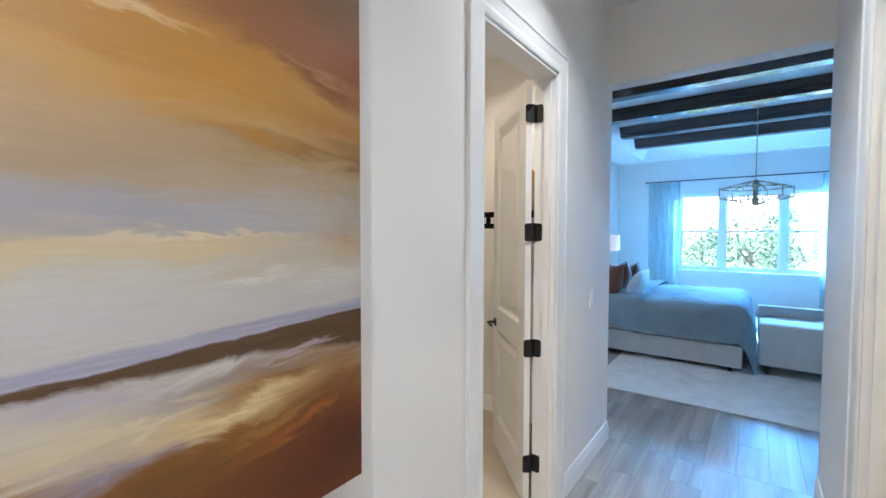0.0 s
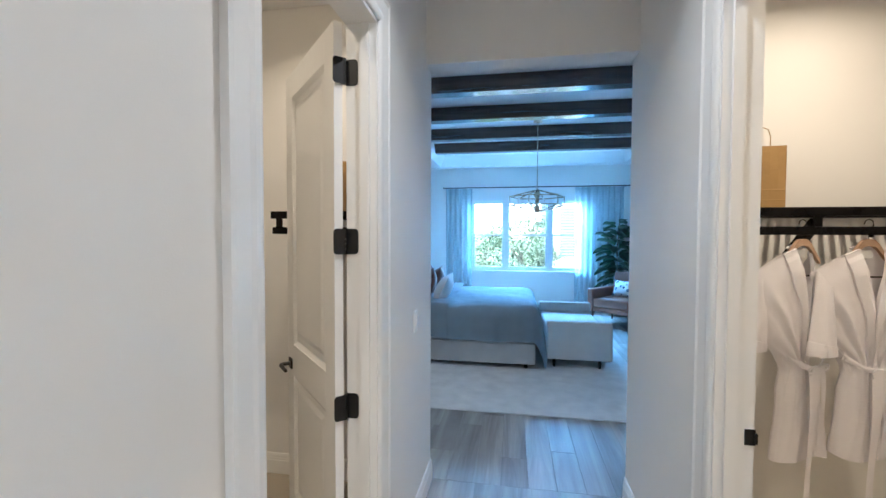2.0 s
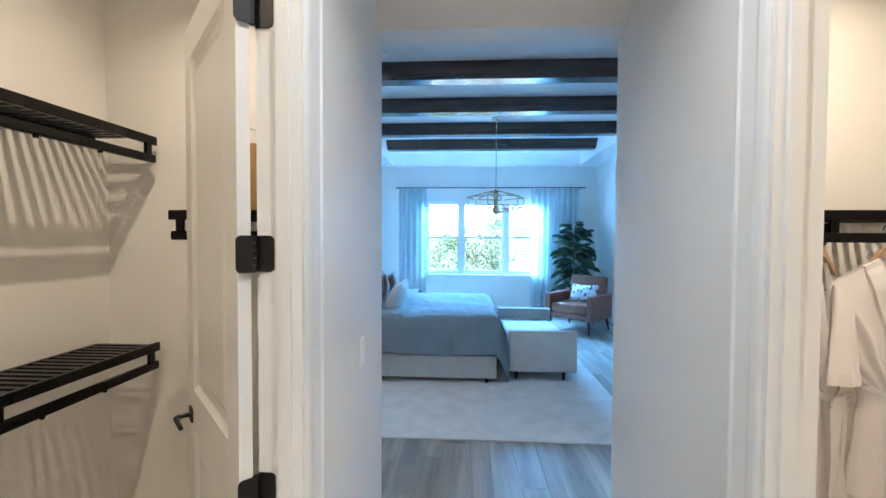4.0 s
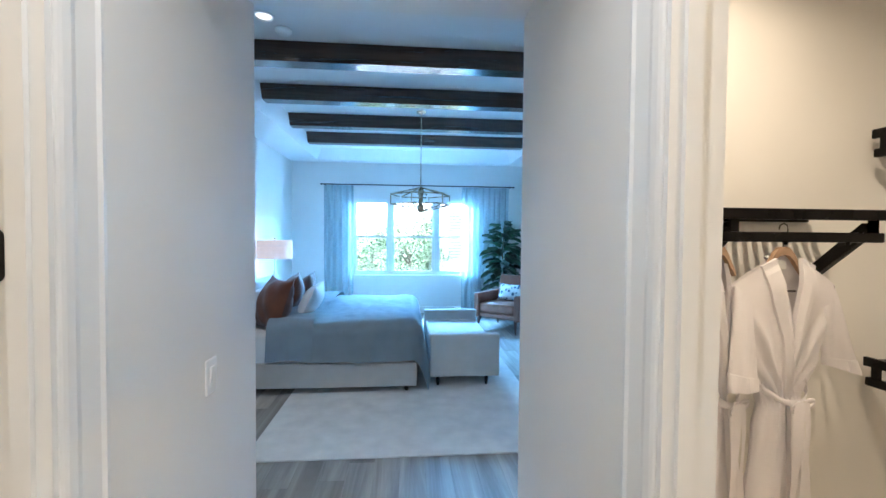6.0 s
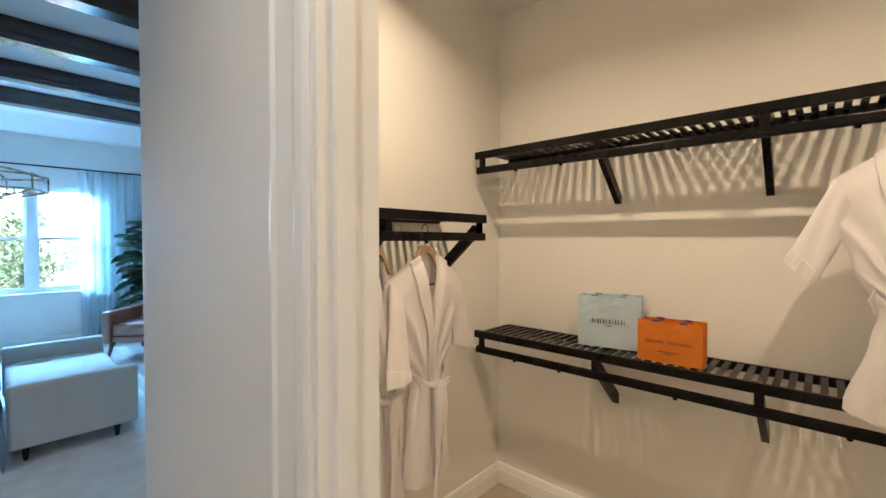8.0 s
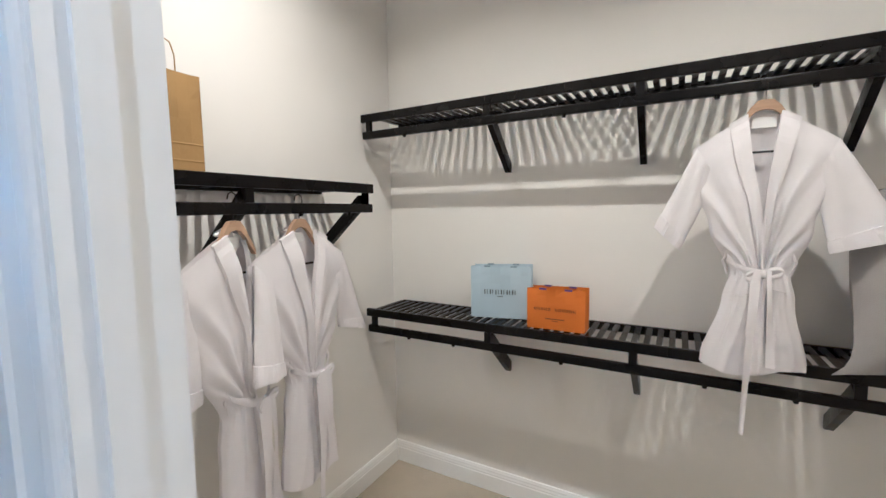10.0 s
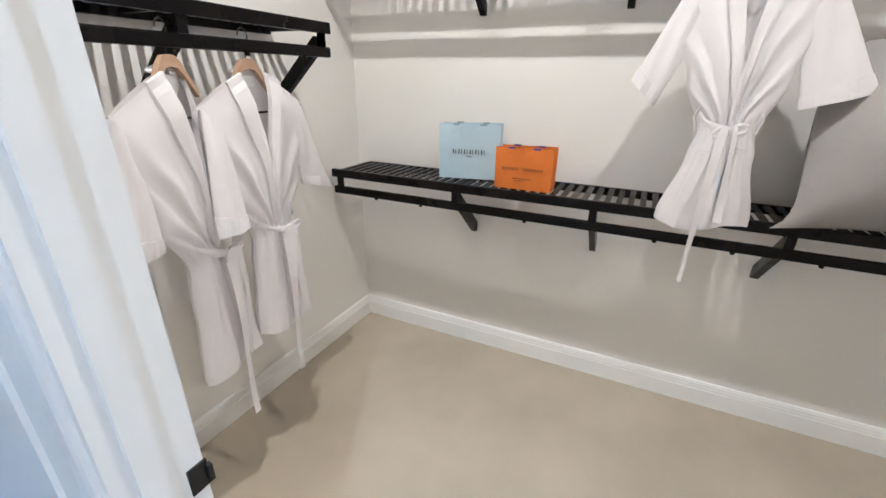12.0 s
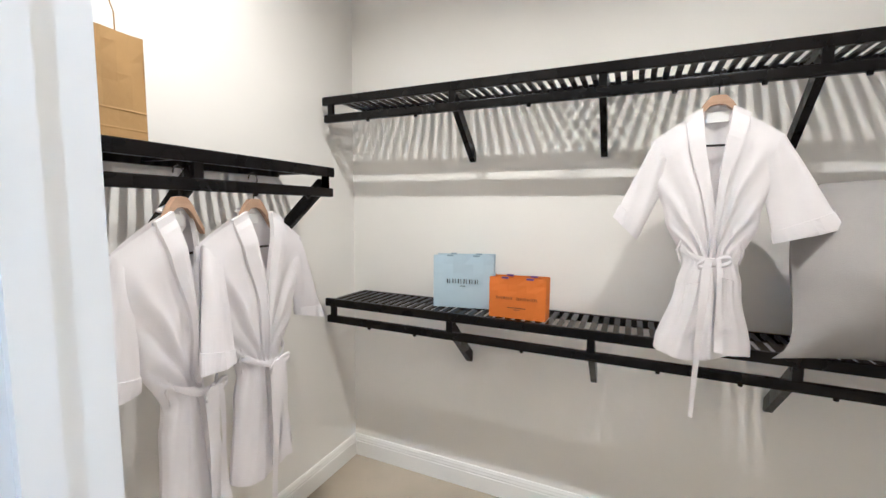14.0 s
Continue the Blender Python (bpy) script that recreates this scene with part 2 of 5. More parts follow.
def canvas_paint():
    """Abstract landscape in oil: soft grounds by height, then single strokes laid over them."""
    m = bpy.data.materials.new("oil_paint")
    m.use_nodes = True
    t = m.node_tree
    b = t.nodes["Principled BSDF"]
    b.inputs["Roughness"].default_value = 0.42
    co = t.nodes.new("ShaderNodeTexCoord")
    sep = t.nodes.new("ShaderNodeSeparateXYZ")
    t.links.new(co.outputs["Object"], sep.inputs[0])

    def calc(op, a, c, clamp=False):
        n = t.nodes.new("ShaderNodeMath")
        n.operation, n.use_clamp = op, clamp
        for i, v in enumerate((a, c)):
            if isinstance(v, (int, float)):
                n.inputs[i].default_value = v
            else:
                t.links.new(v, n.inputs[i])
        return n.outputs[0]

    def noise(scale, stretch, detail, tilt, rough=0.6, twist=0.5):
        mp = t.nodes.new("ShaderNodeMapping")
        mp.inputs["Scale"].default_value, mp.inputs["Rotation"].default_value = stretch, (radians(tilt), 0, 0)
        t.links.new(co.outputs["Object"], mp.inputs[0])
        n = node(t, "ShaderNodeTexNoise", Scale=scale, Detail=detail, Roughness=rough, Distortion=twist)
        t.links.new(mp.outputs[0], n.inputs["Vector"])
        return n.outputs[0]

    def mixed(fac, a, c):
        n = t.nodes.new("ShaderNodeMix")
        n.data_type = "RGBA"
        t.links.new(fac, n.inputs[0])
        for i, v in ((6, a), (7, c)):
            if isinstance(v, tuple):
                n.inputs[i].default_value = v
            else:
                t.links.new(v, n.inputs[i])
        return n.outputs[2]

    y, z = sep.outputs["Y"], sep.outputs["Z"]
    ragged = noise(1.9, (1, 2.4, 8), 7.0, 8, 0.6, 1.2)
    broad = noise(2.6, (1, 1, 2.2), 3.0, 6)
    bristle = noise(2.0, (1, 3.0, 50), 6.0, 5, 0.65, 0.4)
    zw = calc("ADD", z, calc("ADD", calc("MULTIPLY", calc("SUBTRACT", ragged, 0.5), 0.12), calc("MULTIPLY", calc("SUBTRACT", broad, 0.5), 0.07)))
    yw = calc("ADD", y, calc("ADD", calc("MULTIPLY", calc("SUBTRACT", broad, 0.5), 0.22), calc("MULTIPLY", calc("SUBTRACT", bristle, 0.5), 0.20)))
    # grounds by height
    r = t.nodes.new("ShaderNodeValToRGB")
    stops = [(0.95, (96, 40, 20)), (1.08, (108, 58, 26)), (1.15, (132, 84, 40)), (1.22, (168, 132, 88)), (1.28, (176, 164, 154)), (1.35, (186, 178, 172)), (1.43, (188, 182, 176)), (1.49, (186, 176, 162)),
             (1.545, (188, 166, 134)), (1.60, (160, 154, 152)), (1.66, (158, 138, 116)), (1.74, (166, 138, 106)), (1.82, (176, 136, 88)), (1.92, (166, 116, 66)), (2.04, (136, 88, 60)), (2.30, (116, 74, 48))]
    ramp = r.color_ramp
    while len(ramp.elements) < len(stops):
        ramp.elements.new(0.5)
    for e, (p, c) in zip(ramp.elements, stops):
        e.position, e.color = (p - 0.90) / 1.6, srgb(*c)
    t.links.new(calc("DIVIDE", calc("SUBTRACT", zw, 0.90), 1.6), r.inputs[0])
    paint = r.outputs[0]

    def stroke(paint, cy, cz, ry, rz, colour, strength=1.0, soft=0.35, slope=0.10):
        dy = calc("DIVIDE", calc("SUBTRACT", yw, cy), ry)
        lift = calc("MULTIPLY", calc("SUBTRACT", y, cy), slope)
        dz = calc("DIVIDE", calc("SUBTRACT", calc("SUBTRACT", zw, cz), lift), rz)
        d = calc("SQRT", calc("ADD", calc("MULTIPLY", dy, dy), calc("MULTIPLY", dz, dz)), 0)
        soft *= 1.5
        k = calc("MULTIPLY", calc("DIVIDE", calc("SUBTRACT", 1.0 + soft, d), 2 * soft, True), strength)
        return mixed(k, paint, srgb(*colour))

    paint = stroke(paint, 0.08, 1.78, 0.30, 0.060, (170, 136, 102), 0.8, 0.7, 0)
    paint = stroke(paint, 0.05, 1.86, 0.14, 0.030, (182, 138, 94), 0.7, 0.7, 0)
    paint = stroke(paint, 0.14, 1.88, 0.12, 0.018, (140, 96, 62), 0.5, 0.7, 0)
    paint = stroke(paint, 0.33, 1.875, 0.15, 0.055, (174, 118, 46), 0.9, 0.7, 0.05)
    paint = stroke(paint, 0.24, 1.80, 0.10, 0.025, (178, 122, 54), 0.8, 0.7, 0)
    paint = stroke(paint, 0.50, 1.86, 0.13, 0.035, (176, 122, 56), 0.8, 0.7, -0.1)
    paint = stroke(paint, 0.16, 1.93, 0.08, 0.006, (206, 172, 134), 0.8, 0.6, 0)
    paint = stroke(paint, 0.60, 2.12, 0.16, 0.070, (112, 74, 44), 0.9, 0.7, 0.1)
    paint = stroke(paint, 0.42, 2.02, 0.14, 0.040, (140, 90, 62), 0.8, 0.7, -0.1)
    paint = stroke(paint, 0.58, 1.99, 0.16, 0.035, (138, 80, 60), 0.85, 0.7, -0.15)
    paint = stroke(paint, 0.58, 1.925, 0.17, 0.020, (116, 60, 40), 0.85, 0.6, -0.25)
    paint = stroke(paint, 0.68, 1.97, 0.06, 0.060, (124, 58, 36), 0.8, 0.7, 0)
    paint = stroke(paint, 0.55, 1.945, 0.10, 0.008, (170, 118, 84), 0.7, 0.6, -0.2)
    paint = stroke(paint, 0.62, 1.82, 0.10, 0.030, (152, 92, 40), 0.8, 0.7, -0.1)
    paint = stroke(paint, 0.44, 1.79, 0.12, 0.010, (188, 148, 104), 0.6, 0.7, 0)
    paint = stroke(paint, 0.52, 1.765, 0.17, 0.022, (130, 90, 38), 0.9, 0.6, 0.02)
    paint = stroke(paint, 0.40, 1.765, 0.08, 0.012, (168, 110, 42), 0.8, 0.6, 0)
    paint = stroke(paint, 0.66, 1.745, 0.06, 0.018, (116, 80, 36), 0.8, 0.6, 0)
    paint = stroke(paint, 0.50, 1.725, 0.12, 0.014, (158, 126, 84), 0.8, 0.7, 0)
    paint = stroke(paint, 0.10, 1.68, 0.28, 0.035, (156, 130, 106), 0.7, 0.7, 0)
    paint = stroke(paint, 0.44, 1.665, 0.20, 0.028, (170, 152, 132), 0.8, 0.7, 0)
    paint = stroke(paint, 0.20, 1.595, 0.17, 0.030, (148, 146, 154), 0.85, 0.6, 0)
    paint = stroke(paint, 0.42, 1.605, 0.16, 0.038, (168, 164, 164), 0.85, 0.6, 0)
    paint = stroke(paint, 0.58, 1.60, 0.09, 0.045, (174, 164, 152), 0.8, 0.7, 0)
    paint = stroke(paint, 0.66, 1.56, 0.05, 0.040, (166, 136, 104), 0.8, 0.7, 0)
    paint = stroke(paint, 0.26, 1.542, 0.22, 0.020, (196, 172, 136), 0.9, 0.5, 0.02)
    paint = stroke(paint, 0.10, 1.525, 0.14, 0.020, (190, 170, 140), 0.8, 0.6, 0)
    paint = stroke(paint, 0.30, 1.563, 0.15, 0.005, (208, 190, 160), 0.8, 0.6, 0.03)
    paint = stroke(paint, 0.52, 1.53, 0.10, 0.020, (178, 168, 158), 0.8, 0.6, 0)
    paint = stroke(paint, 0.42, 1.488, 0.07, 0.007, (206, 200, 192), 0.9, 0.6, 0.05)
    paint = stroke(paint, 0.22, 1.478, 0.18, 0.012, (188, 184, 178), 0.7, 0.6, 0)
    paint = stroke(paint, 0.64, 1.452, 0.08, 0.018, (202, 194, 184), 0.85, 0.6, 0)
    paint = stroke(paint, 0.12, 1.42, 0.18, 0.025, (186, 180, 178), 0.7, 0.7, 0)
    paint = stroke(paint, 0.05, 1.25, 0.20, 0.045, (196, 182, 164), 0.85, 0.6, -0.05)
    paint = stroke(paint, 0.10, 1.295, 0.12, 0.018, (172, 164, 172), 0.85, 0.6, -0.10)
    paint = stroke(paint, 0.18, 1.225, 0.14, 0.018, (206, 188, 158), 0.85, 0.6, 0.05)
    paint = stroke(paint, 0.27, 1.292, 0.09, 0.010, (196, 186, 180), 0.9, 0.5, 0.05)
    paint = stroke(paint, 0.33, 1.262, 0.14, 0.014, (148, 136, 138), 0.85, 0.6, 0.10)
    paint = stroke(paint, 0.44, 1.275, 0.12, 0.020, (136, 104, 70), 0.8, 0.6, 0.15)
    paint = stroke(paint, 0.42, 1.235, 0.14, 0.014, (168, 116, 48), 0.8, 0.6, 0.12)
    paint = stroke(paint, 0.34, 1.205, 0.12, 0.018, (216, 190, 144), 0.95, 0.5, 0.12)
    paint = stroke(paint, 0.26, 1.180, 0.12, 0.014, (200, 168, 120), 0.8, 0.6, 0.05)
    paint = stroke(paint, 0.50, 1.255, 0.12, 0.016, (120, 74, 32), 0.85, 0.6, 0.15)
    paint = stroke(paint, 0.61, 1.295, 0.08, 0.012, (150, 112, 76), 0.8, 0.6, 0.10)
    paint = stroke(paint, 0.63, 1.245, 0.09, 0.020, (128, 76, 30), 0.8, 0.6, 0.20)
    paint = stroke(paint, 0.58, 1.180, 0.10, 0.025, (98, 48, 20), 0.85, 0.6, 0.20)
    paint = stroke(paint, 0.64, 1.190, 0.05, 0.012, (150, 100, 66), 0.7, 0.6, 0.40)
    paint = stroke(paint, 0.14, 1.165, 0.10, 0.018, (136, 134, 148), 0.9, 0.6, 0.05)
    paint = stroke(paint, 0.08, 1.195, 0.08, 0.010, (186, 172, 158), 0.8, 0.6, 0)
    paint = stroke(paint, 0.36, 1.135, 0.12, 0.025, (122, 72, 24), 0.85, 0.6, 0.05)
    paint = stroke(paint, 0.46, 1.150, 0.09, 0.010, (168, 112, 56), 0.8, 0.6, 0.25)
    paint = stroke(paint, 0.44, 1.105, 0.10, 0.012, (156, 82, 28), 0.7, 0.6, 0.20)
    paint = stroke(paint, 0.60, 1.090, 0.16, 0.070, (84, 26, 14), 0.9, 0.7, 0.15)
    paint = stroke(paint, 0.53, 1.125, 0.07, 0.008, (150, 84, 36), 0.8, 0.6, 0.30)
    paint = stroke(paint, 0.66, 1.020, 0.10, 0.050, (70, 18, 12), 0.9, 0.7, 0.10)
    paint = stroke(paint, 0.22, 1.110, 0.10, 0.020, (104, 64, 26), 0.8, 0.6, 0)

    # the horizon: a sharp lavender line over a brown band that widens to one side
    wob = calc("ADD", calc("MULTIPLY", calc("SUBTRACT", ragged, 0.5), 0.022), calc("MULTIPLY", calc("SUBTRACT", bristle, 0.5), 0.006))
    h = calc("ADD", calc("SUBTRACT", z, calc("ADD", calc("MULTIPLY", y, 0.045), 1.333)), wob)
    wide = calc("ADD", calc("MULTIPLY", calc("MULTIPLY", y, y), 0.16), 0.025)

    def above(v, edge):
        return calc("DIVIDE", calc("SUBTRACT", v, edge), 0.005, True)

    torn = calc("ADD", calc("MULTIPLY", calc("SUBTRACT", ragged, 0.5), 0.035), wide)
    brown = calc("MULTIPLY", calc("DIVIDE", calc("ADD", h, torn), 0.014, True), calc("SUBTRACT", 1.0, above(h, 0.003)))
    paint = mixed(brown, paint, mixed(bristle, srgb(58, 40, 26), srgb(104, 74, 48)))
    lav = calc("MULTIPLY", above(h, 0.0), calc("SUBTRACT", 1.0, calc("DIVIDE", calc("SUBTRACT", h, 0.027), 0.006, True)))
    paint = mixed(lav, paint, mixed(bristle, srgb(136, 136, 152), srgb(176, 172, 184)))
    paint = stroke(paint, 0.52, 1.300, 0.10, 0.007, (168, 154, 158), 0.9, 0.4, 0.18)

    mr = t.nodes.new("ShaderNodeMapRange")
    mr.inputs["From Min"].default_value, mr.inputs["From Max"].default_value = 0.28, 0.72
    mr.inputs["To Min"].default_value, mr.inputs["To Max"].default_value = 0.95, 1.05
    t.links.new(bristle, mr.inputs[0])
    hsv = t.nodes.new("ShaderNodeHueSaturation")
    hsv.inputs["Hue"].default_value, hsv.inputs["Saturation"].default_value = 0.513, 1.02
    t.links.new(paint, hsv.inputs["Color"])
    t.links.new(mr.outputs[0], hsv.inputs["Value"])
    t.links.new(hsv.outputs[0], b.inputs["Base Color"])
    bump = t.nodes.new("ShaderNodeBump")
    bump.inputs["Strength"].default_value, bump.inputs["Distance"].default_value = 0.25, 0.002
    t.links.new(bristle, bump.inputs["Height"])
    t.links.new(bump.outputs[0], b.inputs["Normal"])
    return m


PAINT = canvas_paint()


# ---------------------------------------------------------------- mesh helpers
def box(bm, x0, x1, y0, y1, z0, z1, m=None, bevel=0.0):
    vs = [bm.verts.new((x, y, z)) for x in (x0, x1) for y in (y0, y1) for z in (z0, z1)]
    fs = [bm.faces.new([vs[i] for i in f]) for f in ((0, 1, 3, 2), (4, 6, 7, 5), (0, 4, 5, 1), (2, 3, 7, 6), (0, 2, 6, 4), (1, 5, 7, 3))]
    if bevel:
        edges = {e for f in fs for e in f.edges}
        out = bmesh.ops.bevel(bm, geom=list(edges), offset=bevel, segments=2, profile=0.5, affect="EDGES")
        vs = list({v for f in out["faces"] for v in f.verts} | {v for v in vs if v.is_valid})
    if m is not None:
        bmesh.ops.transform(bm, matrix=m, verts=vs)
    return vs


def rod(bm, a, b, r0, r1=None, seg=10):
    a, b = Vector(a), Vector(b)
    r1 = r0 if r1 is None else r1
    q = (b - a).to_track_quat("Z", "Y").to_matrix()
    rings = []
    for p, r in ((a, r0), (b, r1)):
        rings.append([bm.verts.new(p + q @ Vector((r * math.cos(2 * math.pi * i / seg), r * math.sin(2 * math.pi * i / seg), 0))) for i in range(seg)])
    for i in range(seg):
        bm.faces.new((rings[0][i], rings[0][(i + 1) % seg], rings[1][(i + 1) % seg], rings[1][i]))
    bm.faces.new(rings[0][::-1])
    bm.faces.new(rings[1])


def tube(bm, pts, r, seg=8, flat=1.0):
    """A round or flattened bar through points."""
    pts = [Vector(p) for p in pts]
    rings = []
    for i, p in enumerate(pts):
        d = (pts[min(i + 1, len(pts) - 1)] - pts[max(i - 1, 0)]).normalized()
        q = d.to_track_quat("Z", "Y").to_matrix()
        rr = r[i] if isinstance(r, (list, tuple)) else r
        rings.append([bm.verts.new(p + q @ Vector((rr * math.cos(2 * math.pi * k / seg), rr * flat * math.sin(2 * math.pi * k / seg), 0))) for k in range(seg)])
    for a, b in zip(rings, rings[1:]):
        for k in range(seg):
            bm.faces.new((a[k], a[(k + 1) % seg], b[(k + 1) % seg], b[k]))
    bm.faces.new(rings[0][::-1])
    bm.faces.new(rings[-1])


def lathe(bm, profile, seg=24, centre=(0, 0)):
    rings = [[bm.verts.new((centre[0] + r * math.cos(2 * math.pi * i / seg), centre[1] + r * math.sin(2 * math.pi * i / seg), z)) for i in range(seg)] for r, z in profile]
    for a, b in zip(rings, rings[1:]):
        for i in range(seg):
            bm.faces.new((a[i], a[(i + 1) % seg], b[(i + 1) % seg], b[i]))
    bm.faces.new(rings[0][::-1])
    bm.faces.new(rings[-1])


def prism(bm, outline, a, b, m=None):
    """Extrude a closed 2D outline (y, z) from x=a to x=b."""
    rings = [[bm.verts.new((x, y, z)) for y, z in outline] for x in (a, b)]
    n = len(outline)
    for i in range(n):
        bm.faces.new((rings[0][i], rings[0][(i + 1) % n], rings[1][(i + 1) % n], rings[1][i]))
    bm.faces.new(rings[0][::-1])
    bm.faces.new(rings[1])
    if m is not None:
        bmesh.ops.transform(bm, matrix=m, verts=rings[0] + rings[1])


def sheet(bm, nu, nv, fn, skip=None):
    grid = [[bm.verts.new(fn(i / nu, j / nv)) for i in range(nu + 1)] for j in range(nv + 1)]
    for j in range(nv):
        for i in range(nu):
            if skip is None or not skip((i + 0.5) / nu, (j + 0.5) / nv):
                bm.faces.new((grid[j][i], grid[j][i + 1], grid[j + 1][i + 1], grid[j + 1][i]))
    return grid


def slab(bm, nu, nv, fn, thick):
    """A sheet with a back and closed edges, like folded cloth; thick is the way to its back."""
    front, back = sheet(bm, nu, nv, fn), sheet(bm, nu, nv, lambda u, v: fn(u, v) + Vector(thick))
    for j in range(nv):
        for i in (0, nu):
            bm.faces.new((front[j][i], front[j + 1][i], back[j + 1][i], back[j][i]))
    for i in range(nu):
        for j in (0, nv):
            bm.faces.new((front[j][i], front[j][i + 1], back[j][i + 1], back[j][i]))


def mesh_of(name, bm, mat, smooth=False):
    bmesh.ops.recalc_face_normals(bm, faces=bm.faces)
    me = bpy.data.meshes.new(name)
    bm.to_mesh(me)
    bm.free()
    me.materials.append(mat)
    if smooth:
        for p in me.polygons:
            p.use_smooth = True
    return me


def part(name, bm, mat, parent=None, label="", smooth=False):
    ob = new(name, mesh_of(name, bm, mat, smooth))
    ob.parent = parent
    if label:
        ob["label"] = label
    return ob


def thing(name, m, label, category, group="", kind=""):
    ob = new(name)
    ob.empty_display_size = 0.1
    ob.matrix_world = m
    return tagged(ob, label, category, group, kind)


def setting(name, bm, mat, label, smooth=False, category="structure"):
    return tagged(part(name, bm, mat, None, "", smooth), label, category, "", "structure")


def boxes(name, mat, label, *dims, category="wall"):
    bm = bmesh.new()
    for d in dims:
        box(bm, *d)
    return setting(name, bm, mat, label, category=category)


# ---------------------------------------------------------------- large structure
TOP = 3.6
boxes("wall_hall_west", WALL, "off-white painted hall wall with a closet doorway", (HL - WT, HL, HALL_S, LD0, 0, TOP), (HL - WT, HL, LD1, CY1, 0, TOP), (HL - WT, HL, LD0, LD1, DOOR_Z, TOP))
boxes("wall_hall_east", WALL, "off-white painted hall wall with a closet doorway", (HR, HR + WT, HALL_S, RD0, 0, TOP), (HR, HR + WT, RD1, CY1, 0, TOP), (HR, HR + WT, RD0, RD1, DOOR_Z, TOP))
boxes("wall_hall_south", WALL, "plain off-white wall closing the hall", (HL - WT, HR + WT, HALL_S - WT, HALL_S, 0, TOP))
boxes("wall_bedroom_south", WALL, "off-white wall between closets and bedroom", (BX0 - WT, HL, CY1, BY0, 0, TOP), (HR, BX1 + WT, CY1, BY0, 0, TOP))
boxes("wall_hall_header", WALL, "off-white header over the opening to the bedroom", (HL, HR, 3.05, BY0, OPEN_Z, TOP))
boxes("wall_closet_east", WALL, "off-white closet wall behind black shelving", (CX1, CX1 + WT, CY0 - WT, CY1, 0, TOP))
boxes("wall_closet_south", WALL, "plain off-white closet end wall", (HR + WT, CX1, CY0 - WT, CY0, 0, TOP))
boxes("wall_closet_west", WALL, "off-white closet wall behind black shelving", (LX0 - WT, LX0, CY0 - WT, CY1, 0, TOP))
boxes("wall_closet_end", WALL, "plain off-white closet end wall", (LX0, HL - WT, CY0 - WT, CY0, 0, TOP))
boxes("wall_bedroom_west", WALL, "pale bedroom wall behind the bed", (BX0 - WT, BX0, BY0, BY1 + WT, 0, TOP))
boxes("wall_bedroom_east", WALL, "pale bedroom wall behind the cabinet", (BX1, BX1 + WT, BY0, BY1 + WT, 0, TOP))
bm = bmesh.new()
rings = [[bm.verts.new((x, y, z)) for x, z in r] for y in (BY1, BY1 + 0.16) for r in (((BX0, 0), (BX1, 0), (BX1, TOP), (BX0, TOP)), ((WX0, WZ0), (WX1, WZ0), (WX1, WZ1), (WX0, WZ1)))]
for a, b in ((0, 1), (1, 3), (3, 2), (2, 0)):
    for k in range(4):
        bm.faces.new((rings[a][k], rings[a][(k + 1) % 4], rings[b][(k + 1) % 4], rings[b][k]))
setting("wall_bedroom_north", bm, WALL, "pale bedroom wall with a triple window", category="wall")
boxes("ceiling_hall", CEIL, "flat off-white hall ceiling", (HL, HR, HALL_S, 3.05, HZ, HZ + 0.1), category="ceiling")
boxes("ceiling_closet_right", CEIL, "flat off-white closet ceiling", (CX0, CX1, CY0, CY1, CZ, CZ + 0.1), category="ceiling")
boxes("ceiling_closet_left", CEIL, "flat off-white closet ceiling", (LX0, LX1, CY0, CY1, CZ, CZ + 0.1), category="ceiling")

# tray ceiling with sloping sides
bm = bmesh.new()
o = [(BX0, BY0), (BX1, BY0), (BX1, BY1), (BX0, BY1)]
i0 = [(-1.72, 3.75), (2.20, 3.75), (2.20, 9.85), (-1.72, 9.85)]
i1 = [(-1.58, 3.90), (2.08, 3.90), (2.08, 9.55), (-1.58, 9.55)]
rings = [[bm.verts.new((x, y, z)) for x, y in r] for r, z in ((o, SOF), (i0, SOF), (i1, TRAY))]
for a, b in zip(rings, rings[1:]):
    for k in range(4):
        bm.faces.new((a[k], a[(k + 1) % 4], b[(k + 1) % 4], b[k]))
bm.faces.new(rings[2])
setting("ceiling_bedroom", bm, CEIL, "white tray ceiling with sloping sides", category="ceiling")
boxes("roof_slab", CEIL, "plain slab closing the rooms above", (-2.6, 2.75, -1.8, BY1 + 0.16, TOP, TOP + 0.1), category="ceiling")

# floors
boxes("floor_closet_right", CARPET, "beige cut-pile carpet", (HR + 0.06, CX1, CY0, CY1, -0.1, 0.0), category="floor")
boxes("floor_closet_left", CARPET, "beige cut-pile carpet", (LX0, HL - 0.06, CY0, CY1, -0.1, 0.0), category="floor")
floor = boxes("floor", material("floor_bed", (0.05, 0.05, 0.05, 1), 0.9), "grey oak plank floor", (BX0, BX1, BY0, BY1, -0.1, -0.006), (HL - 0.06, HR + 0.06, HALL_S, BY0, -0.1, -0.006), category="floor")


